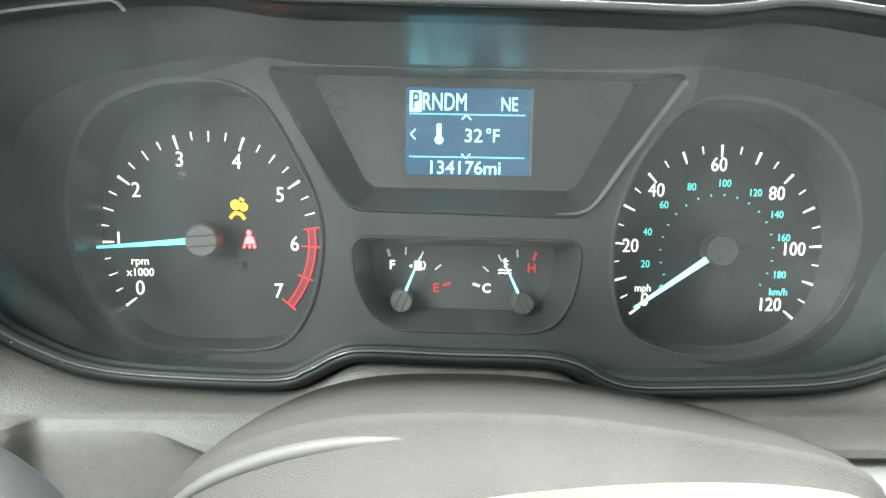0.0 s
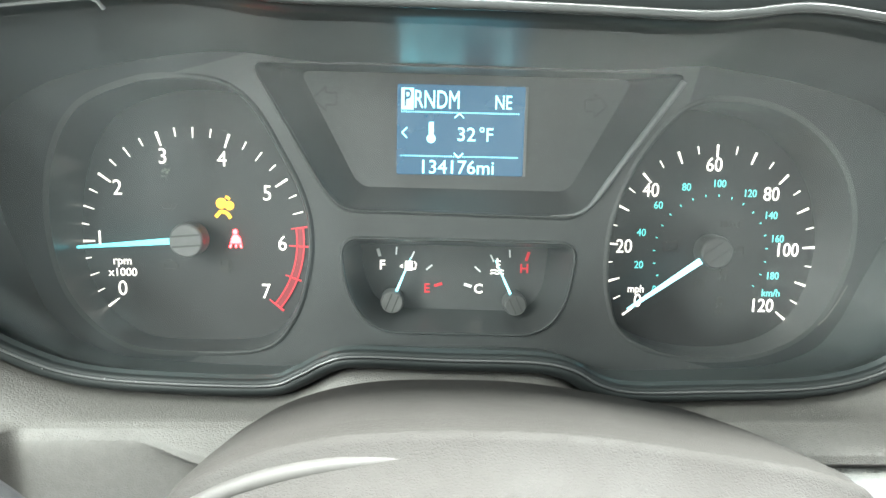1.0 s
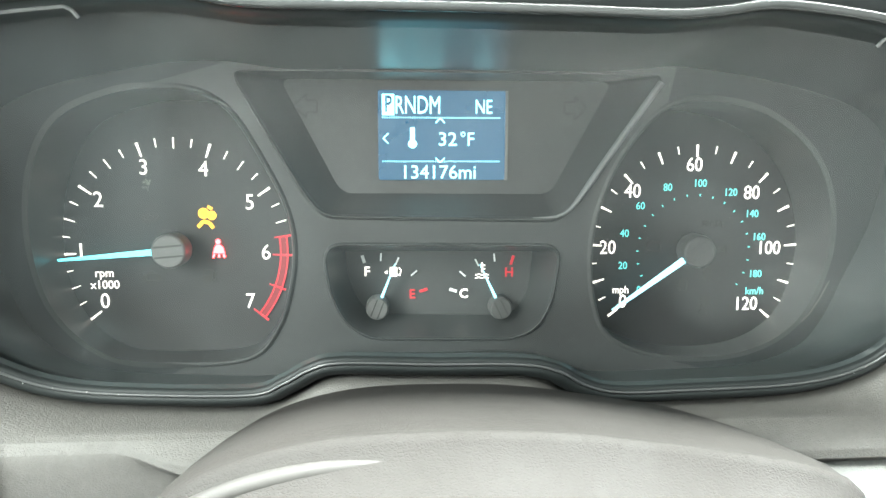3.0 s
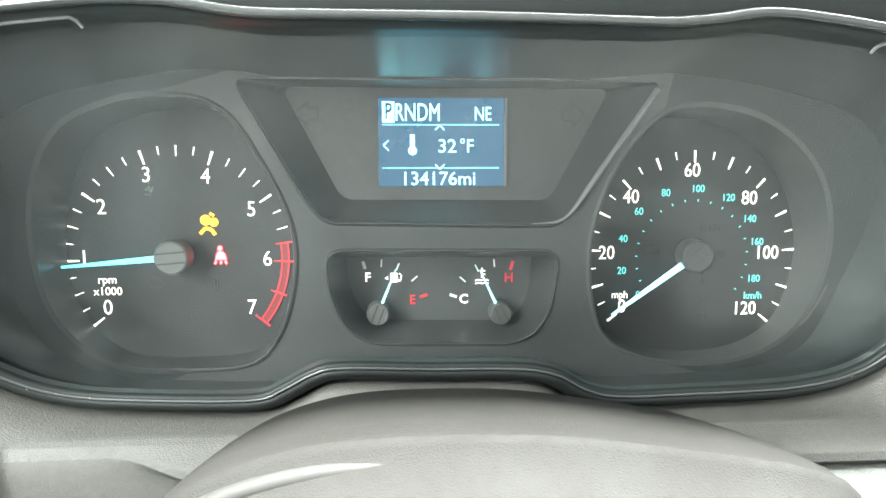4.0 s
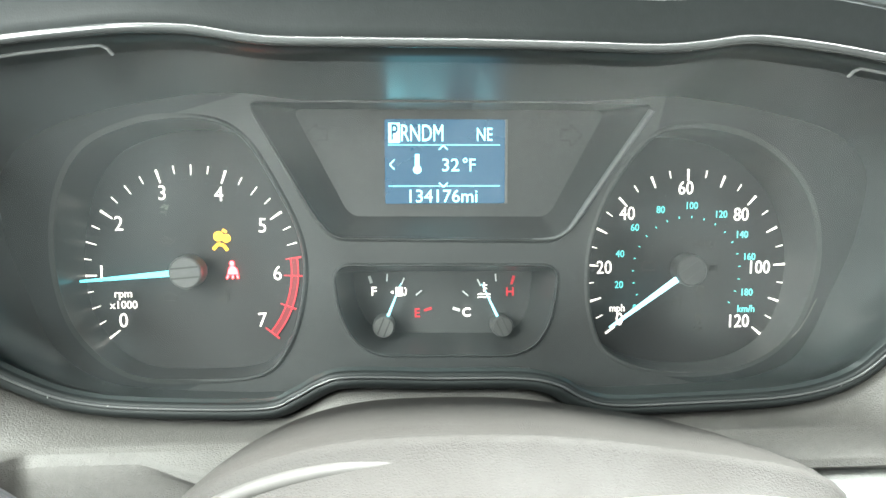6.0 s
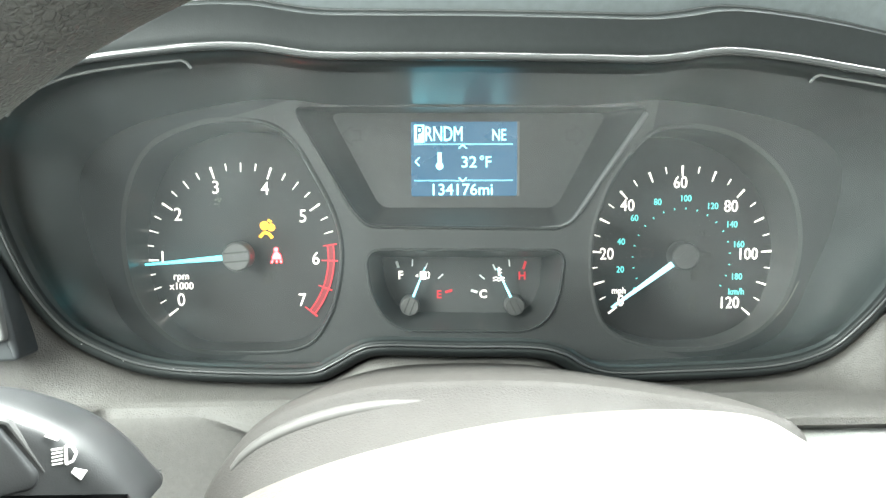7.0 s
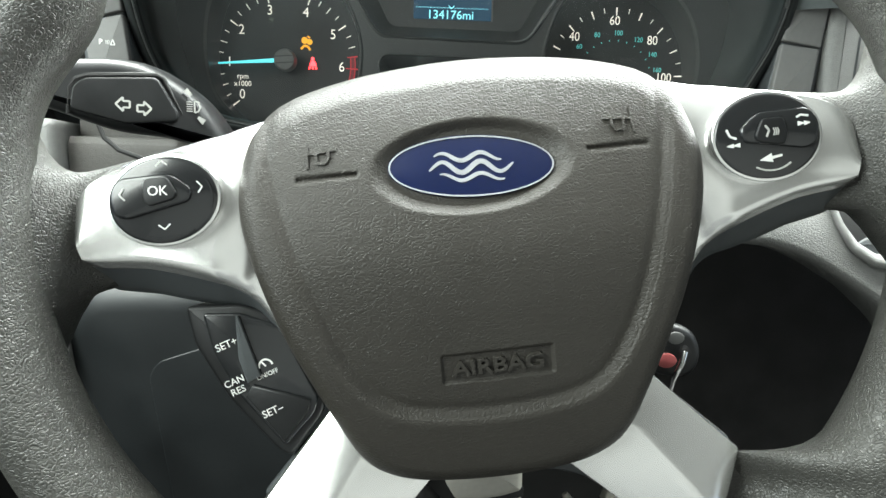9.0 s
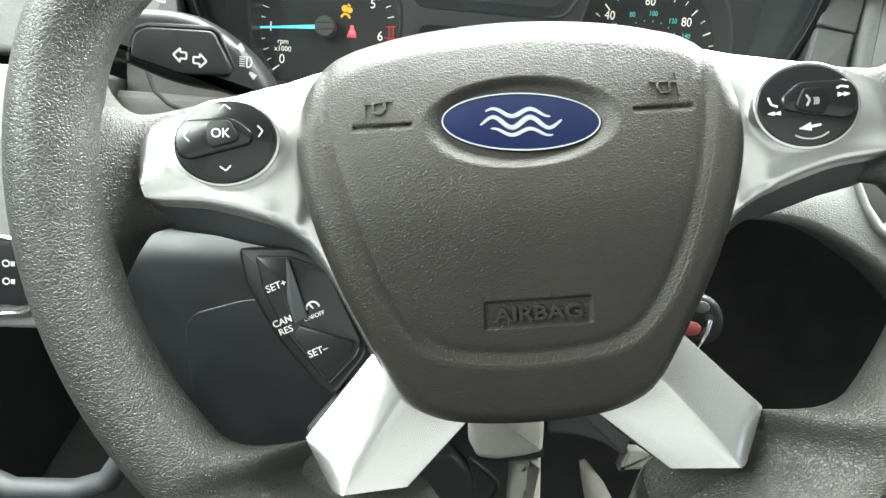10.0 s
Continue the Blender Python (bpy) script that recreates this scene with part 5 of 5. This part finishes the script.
right_side = [part("right_fascia", loft(fas_rows, closed=False), DASH_MID, dash, "grained grey right fascia arched over the knee space", sharp=70)]
# flat black plate: the tray opening's shade is put into its colour
right_side.append(part("tray_recess", plate(rounded([(0.2200, -0.0800), (0.2270, -0.0980), (0.2340, -0.1090), (0.2450, -0.1155), (0.3300, -0.1170), (0.3300, -0.0800)], 0.004), -0.1160, -0.1212, 0.0006), CAVITY_SHADE, dash, "flat black plate for the shaded opening of a small tray"))
right_side.append(part("tray_step", plate(rounded([(0.2320, -0.1085), (0.2395, -0.1040), (0.3300, -0.1035), (0.3300, -0.1160), (0.2440, -0.1145)], 0.002), -0.1190, -0.1222, 0.0012), DASH_DARK, dash, "dark step inside the tray"))
right_side.append(part("tray_lip", tube([(0.2185, -0.1200, -0.0790), (0.2250, -0.1205, -0.0975), (0.2315, -0.1210, -0.1090), (0.2420, -0.1212, -0.1165), (0.2600, -0.1212, -0.1188), (0.3300, -0.1210, -0.1195)], [0.0020, 0.0024, 0.0032, 0.0040, 0.0040, 0.0040], 12), DASH_GREY, dash, "grey lip of a small tray"))
# the face leans out towards its lower edge
for ob in right_side:
    for v in ob.data.vertices:
        v.co.y -= 0.30 * max(0.0, -0.080 - v.co.z)

# lower-left panel with a seamed cover
lp = rounded([(-0.2500, -0.3600), (-0.2500, -0.1720), (-0.2250, -0.1445), (-0.0300, -0.1380), (-0.0300, -0.3600)], 0.045, 12)
knee = part("knee_panel", plate(lp, -0.04, -0.1000, 0.024), KNEE, dash, "smooth dark lower panel")
cov = rounded([(-0.1830, -0.3300), (-0.1890, -0.2120), (-0.1820, -0.2010), (-0.1460, -0.1880), (-0.0500, -0.1830), (-0.0500, -0.3300)], 0.009)
flap = part("cover_flap", plate(cov, -0.0990, -0.1008, 0.0012), KNEE, dash, "seamed dark cover flap")
for ob in (knee, flap):
    for v in ob.data.vertices:
        v.co.y += 0.25 * max(0.0, -0.138 - v.co.z)

# left panel with the light switch and an open pocket
part("light_panel", plate(rounded([(-0.2360, -0.0500), (-0.2360, -0.2150), (-0.4800, -0.2250), (-0.4800, -0.0500)], 0.006), -0.05, -0.0950, 0.005), DASH_GREY, dash, "grained grey panel beside the wheel")
ls = part("light_switch", plate(rounded([(-0.2760, -0.2000), (-0.2760, -0.1600), (-0.3400, -0.1500), (-0.3400, -0.2050)], 0.012), -0.090, -0.0985, 0.002), GLOSS_BLACK, dash, "gloss black light switch with a silver surround")
part("switch_surround", tube([(-0.34, -0.098, -0.2075), (-0.30, -0.098, -0.2070), (-0.285, -0.098, -0.2050), (-0.2765, -0.098, -0.1980), (-0.2750, -0.098, -0.1850), (-0.2765, -0.098, -0.1680), (-0.288, -0.098, -0.1585), (-0.34, -0.098, -0.1500)], 0.0018), CHROME, ls, "silver ring")
for z in (-0.1735, -0.1850):
    part("switch_symbol", join(strokes([(-0.2955 + 0.0022 * math.cos(a), z + 0.0020 * math.sin(a)) for a in np.linspace(0, 6.28, 9)], 0.0009, -0.0985, 0.0002), bar(-0.2925, z, -0.2900, z, 0.003, 0.003, -0.0985, 0.0002)), GREY_PRINT, ls, smooth=False)
part("pocket_rim", tube([(-0.34, -0.110, -0.3080), (-0.300, -0.112, -0.3120), (-0.285, -0.112, -0.3180), (-0.245, -0.112, -0.3160), (-0.225, -0.112, -0.3080), (-0.214, -0.111, -0.2900), (-0.212, -0.106, -0.2400)], 0.0075), DASH_DARK, dash, "rounded rim of an open pocket")

# column shroud, stalk and key
col = empty("steering_column", BASE, "grey plastic steering column shroud behind the wheel", "steering column")
SHROUD = np.array(spline([(a / 1000, b / 1000) for a, b in [(-10, -31), (25, -32), (61, -37), (98, -44), (113, -54), (114, -80), (100, -125), (70, -165), (0, -178), (-60, -168), (-92, -130), (-101, -95), (-97, -72), (-87, -55), (-76, -44.5), (-58, -36.8), (-36, -32.2)]], 120))
rings = []
for y, drop, k in ((-0.058, 0.014, 0.96), (-0.085, 0.008, 0.985), (-0.110, 0.003, 0.995), (-0.128, 0.000, 1.0), (-0.134, 0.0002, 1.0), (-0.1365, -0.0004, 1.0), (-0.1385, -0.0002, 1.0), (-0.1402, 0.0014, 1.0), (-0.143, 0.0042, 0.99), (-0.150, 0.0085, 0.97), (-0.170, 0.016, 0.92), (-0.178, 0.024, 0.86), (-0.180, 0.050, 0.60)):
    rings.append([(0.004 + (x - 0.004) * k, y, z - drop * (z > -0.10) * min(1.0, (z + 0.10) / 0.03)) for x, z in SHROUD])
part("shroud", loft(rings, cap1=True), SHROUD_GREY, col, "grained grey column shroud", sharp=70)
crest = sorted([(x, z) for x, z in SHROUD if z > -0.056], key=lambda p: p[0])
n_crest = len([1 for x, z in crest if -0.090 < x < 0.012])
part("shroud_crease", tube([(0.004 + (x - 0.004) * 1.0, -0.1420, z - 0.0062) for x, z in crest if -0.090 < x < 0.012], [0.0034 * math.sin(math.pi * (0.04 + 0.93 * i / max(1, n_crest - 1)) ** 0.62) ** 0.9 for i in range(n_crest)], 10), CREASE_GREY, col, "smoother, slightly paler crease of the shroud")
part("shaft", tube([(0.004, -0.17, -0.110), (0.004, -0.205, -0.095)], 0.03, 32), STALK_BLACK, col)

stalk = empty("indicator_stalk", BASE, "black indicator stalk with pale arrows", "stalk")
ST = [(-0.235, -0.030), (-0.200, -0.0262), (-0.173, -0.0242), (-0.161, -0.0246), (-0.150, -0.0268), (-0.1350, -0.0345), (-0.1230, -0.0440), (-0.1130, -0.0570), (-0.1085, -0.0680), (-0.1320, -0.0640), (-0.1448, -0.0614), (-0.1692, -0.0590), (-0.203, -0.0495), (-0.235, -0.0420)]
so = np.array(spline(ST, 140))
rings = []
for k, (off, y) in enumerate(((-0.004, -0.143), (-0.0012, -0.146), (0, -0.150), (0, -0.160), (-0.0012, -0.1645), (-0.0035, -0.1672), (-0.0065, -0.1680))):
    rings.append(dial(offset(so, off), lambda x, z, y=y: y - 0.06 * (-(x + 0.15)) * 0.5))
part("lever", loft(rings, cap0=True, cap1=True), STALK_BLACK, stalk, "tapered black lever", sharp=50)
sf = rounded([(-0.1870, -0.0500), (-0.1850, -0.0385), (-0.1790, -0.0345), (-0.1440, -0.0330), (-0.1340, -0.0500), (-0.1350, -0.0540), (-0.1600, -0.0560)], 0.003)
part("lever_face", plate(sf, -0.166, -0.1698, 0.0012), STALK_BLACK, stalk)

part("face_groove", tube([(-0.1882, -0.1682, -0.0520), (-0.1868, -0.1682, -0.0400), (-0.1835, -0.1682, -0.0355), (-0.1780, -0.1680, -0.0335), (-0.1600, -0.1678, -0.0325), (-0.1445, -0.1676, -0.0320), (-0.1415, -0.1674, -0.0335), (-0.1330, -0.1672, -0.0500)], [0.0010, 0.0014, 0.0015, 0.0015, 0.0015, 0.0014, 0.0010, 0.0005], 8), CAVITY_SHADE, stalk, "dark groove round the lever's face")


def hollow_arrow(x, z, s, k=0.0011):
    q = [(0, 3.0), (-3.2, 0), (0, -3.0), (0, -1.4), (3.0, -1.4), (3.0, 1.4), (0, 1.4), (0, 3.0)]
    return strokes([(x - s * -a * k, z + b * k) for a, b in q], 0.0009, -0.1697, 0.0003)


part("arrow_mark", hollow_arrow(-0.1606, -0.0466, 1), GREY_PRINT, stalk, smooth=False)
part("arrow_mark", hollow_arrow(-0.1504, -0.0482, -1), GREY_PRINT, stalk, smooth=False)
lampx, lampz = -0.1274, -0.0460
part("lamp_symbol", join(strokes([(lampx + 0.0004, lampz + 0.0028), (lampx + 0.0022, lampz + 0.0022), (lampx + 0.0032, lampz), (lampx + 0.0022, lampz - 0.0022), (lampx + 0.0004, lampz - 0.0028), (lampx + 0.0004, lampz + 0.0028)], 0.0007, -0.1672, 0.0004), *[bar(lampx - 0.0034, lampz + 0.0022 - 0.0011 * i, lampx - 0.0006, lampz + 0.0022 - 0.0011 * i, 0.0005, 0.0005, -0.1672, 0.0004) for i in range(5)],
                         bar(lampx - 0.0040, lampz + 0.0078, lampx - 0.0012, lampz + 0.0052, 0.0030, 0.0014, -0.1672, 0.0004), bar(lampx + 0.0020, lampz - 0.0050, lampx + 0.0050, lampz - 0.0072, 0.0014, 0.0030, -0.1672, 0.0004)), GREY_PRINT, stalk, smooth=False)

# the lever leans towards the driver at its free end
for ob in list(stalk.children):
    for v in ob.data.vertices:
        x, y, z = v.co
        k = 0.3645 / (0.2905 - 0.5 * x)
        v.co = (-0.021 + (x + 0.021) * k, y + 0.301 * (k - 1), -0.057 + (z + 0.057) * k)

key = empty("key_fob", BASE, "black remote key fob hanging from the ignition", "key")
fob = part("fob_shell", plate(spline([(0.1000, -0.1570), (0.1100, -0.1515), (0.1225, -0.1508), (0.1320, -0.1560), (0.1360, -0.1660), (0.1335, -0.1760), (0.1240, -0.1800), (0.1100, -0.1775), (0.1000, -0.1740)], 60), -0.150, -0.1600, 0.004), STALK_BLACK, key, "black plastic fob shell")
part("fob_button", plate(oval(0.1215, -0.1578, 0.0046, 0.0034, 28), -0.1595, -0.1606, 0.0004), TRIM_GREY, key, "grey button")
part("fob_button", plate(oval(0.1175, -0.1702, 0.0054, 0.0040, 28), -0.1595, -0.1606, 0.0004), RED_BUTTON, key, "faded red button")
part("fob_hole", plate(oval(0.1270, -0.1650, 0.0028, 0.0034, 24, 30), -0.1596, -0.1602, 0.0002), CAVITY_SHADE, key)
part("split_ring", tube([(0.1262, -0.162, -0.1650), (0.1235, -0.166, -0.1700), (0.1195, -0.166, -0.1790), (0.1190, -0.164, -0.1880)], [0.0018, 0.0017, 0.0014, 0.0012], 10), CHROME, key, "bright metal key ring link")
part("key_blade", tube([(0.100, -0.150, -0.150), (0.080, -0.148, -0.140)], 0.003, 8), CHROME, key)

# footwell seen below the hub
foot = empty("pedal_box", BASE, "cream and black parts of the pedal box under the column", "pedals")
part("column_cover", plate(rounded([(0.0095, -0.2680), (0.0028, -0.2570), (0.0022, -0.2300), (0.0470, -0.2280), (0.0490, -0.2480), (0.0492, -0.2612), (0.0380, -0.2650), (0.0220, -0.2684)], 0.003), -0.09, -0.130, 0.004), CREAM, foot, "cream plastic column cover")
part("lower_cover", plate(rounded([(0.0330, -0.345), (0.0318, -0.2690), (0.0497, -0.2646), (0.0560, -0.345)], 0.003), -0.09, -0.127, 0.008), CREAM, foot, "cream plastic lower cover")
# black plate that stands for the shadow between the two covers
part("cover_shadow_gap", plate(rounded([(0.0085, -0.2660), (0.0500, -0.2600), (0.0500, -0.2655), (0.0220, -0.2705), (0.0095, -0.2700)], 0.001), -0.09, -0.1275, 0.0005), STALK_BLACK, foot, "black strip for the shadow under the cover")
part("stay", tube([(0.0840, -0.088, -0.283), (0.0885, -0.09, -0.292), (0.0935, -0.09, -0.301), (0.0985, -0.088, -0.312), (0.1060, -0.085, -0.330), (0.110, -0.08, -0.36)], [0.002, 0.005, 0.0075, 0.009, 0.010, 0.010], 16), CREAM, foot, "cream plastic stay")
part("side_bracket", plate(rounded([(0.1108, -0.2690), (0.1060, -0.2842), (0.1300, -0.2808), (0.1300, -0.2690)], 0.001), -0.09, -0.1005, 0.002), CREAM, foot, "cream bracket end")
part("column_lining", plate(rounded([(0.0530, -0.2250), (0.0560, -0.2615), (0.0745, -0.2612), (0.0925, -0.2648), (0.1090, -0.2745), (0.1150, -0.2500), (0.0950, -0.2250)], 0.003), -0.06, -0.1000, 0.002), UNDERSIDE, foot, "smooth dark grey lining")
part("column_strut", plate(rounded([(-0.028, -0.250), (-0.010, -0.240), (-0.004, -0.240), (-0.006, -0.262), (-0.030, -0.262)], 0.002), -0.09, -0.118, 0.002), TRIM_GREY, foot, "grey bracket")
part("pedal_pad", plate(rounded([(-0.052, -0.330), (-0.052, -0.282), (-0.036, -0.264), (-0.006, -0.262), (0.006, -0.274), (0.010, -0.288), (0.004, -0.330)], 0.004), -0.12, -0.140, 0.004), STALK_BLACK, foot, "black rubber pedal pad")
part("cable", tube([(0.0040, -0.133, -0.2670), (0.0138, -0.135, -0.2726), (0.0215, -0.136, -0.2785), (0.0228, -0.136, -0.2840), (0.0200, -0.135, -0.2905), (0.0190, -0.132, -0.310)], 0.0016, 10), STALK_BLACK, foot, "black cable")
# black sheet that stands in for the shade of the knee space
part("knee_space", plate([(-0.25, -0.60), (-0.25, -0.10), (0.62, -0.10), (0.62, -0.60)], 0.02, -0.002, 0.001), CAVITY_SHADE, dash, "black sheet for the shade in the knee space")

# ---- unseen cab round the camera, added to shape the light, in world axes ----
def slab(name, x0, x1, y0, y1, z0, z1, mat, label, category):
    bm = bmesh.new()
    bmesh.ops.create_cube(bm, size=1.0, matrix=Matrix.Translation(((x0 + x1) / 2, (y0 + y1) / 2, (z0 + z1) / 2)) @ Matrix.Diagonal((x1 - x0, y1 - y0, z1 - z0, 1)))
    bmesh.ops.bevel(bm, geom=bm.edges[:], offset=0.004, segments=2, affect="EDGES")
    return tagged(part(name, bm, mat, None), label, category, kind="structure")


slab("floor", -0.75, 1.55, -1.4, 1.0, -0.05, 0.0, CARPET, "dark rubber cab floor", "floor")
slab("ceiling", -0.75, 1.55, -1.4, 0.08, 1.72, 1.78, ROOF, "unseen ceiling added to bounce light", "ceiling")
slab("wall_back", -0.75, 1.55, -1.46, -1.4, 0.0, 1.78, ROOF, "unseen back wall added to bounce light", "wall")
slab("dash_top", -0.67, 1.47, 0.13, 0.62, 0.90, 0.94, HOOD, "dark matt dashboard top under the windscreen", "dashboard")
slab("wall_front", -0.75, 1.55, 0.62, 0.70, 0.0, 1.02, DASH_DARK, "dark bulkhead under the windscreen", "wall")
for x in (-0.73, 1.47):
    slab("wall_side", x, x + 0.06, -1.4, 1.0, 0.0, 1.02, CARPET, "unseen dark cab side below the window", "wall")
    slab("wall_side", x, x + 0.06, -1.4, -0.85, 1.02, 1.75, ROOF, "unseen pillar added behind the side window", "wall")
    slab("wall_side", x, x + 0.06, 0.10, 0.20, 1.02, 1.75, ROOF, "unseen pillar added beside the windscreen", "wall")
seat = tagged(part("driver_seat", join(plate(rounded([(-0.27, 0.30), (0.27, 0.30), (0.27, 0.46), (-0.27, 0.46)], 0.05), -1.05, -0.62, 0.05), plate(rounded([(-0.22, 0.0), (0.22, 0.0), (0.22, 0.32), (-0.22, 0.32)], 0.02), -1.0, -0.66, 0.02), plate(rounded([(-0.25, 0.40), (0.25, 0.40), (0.22, 1.15), (-0.22, 1.15)], 0.08), -1.22, -1.08, 0.04)), SEAT), "dark cloth driver seat behind the camera", "seat")
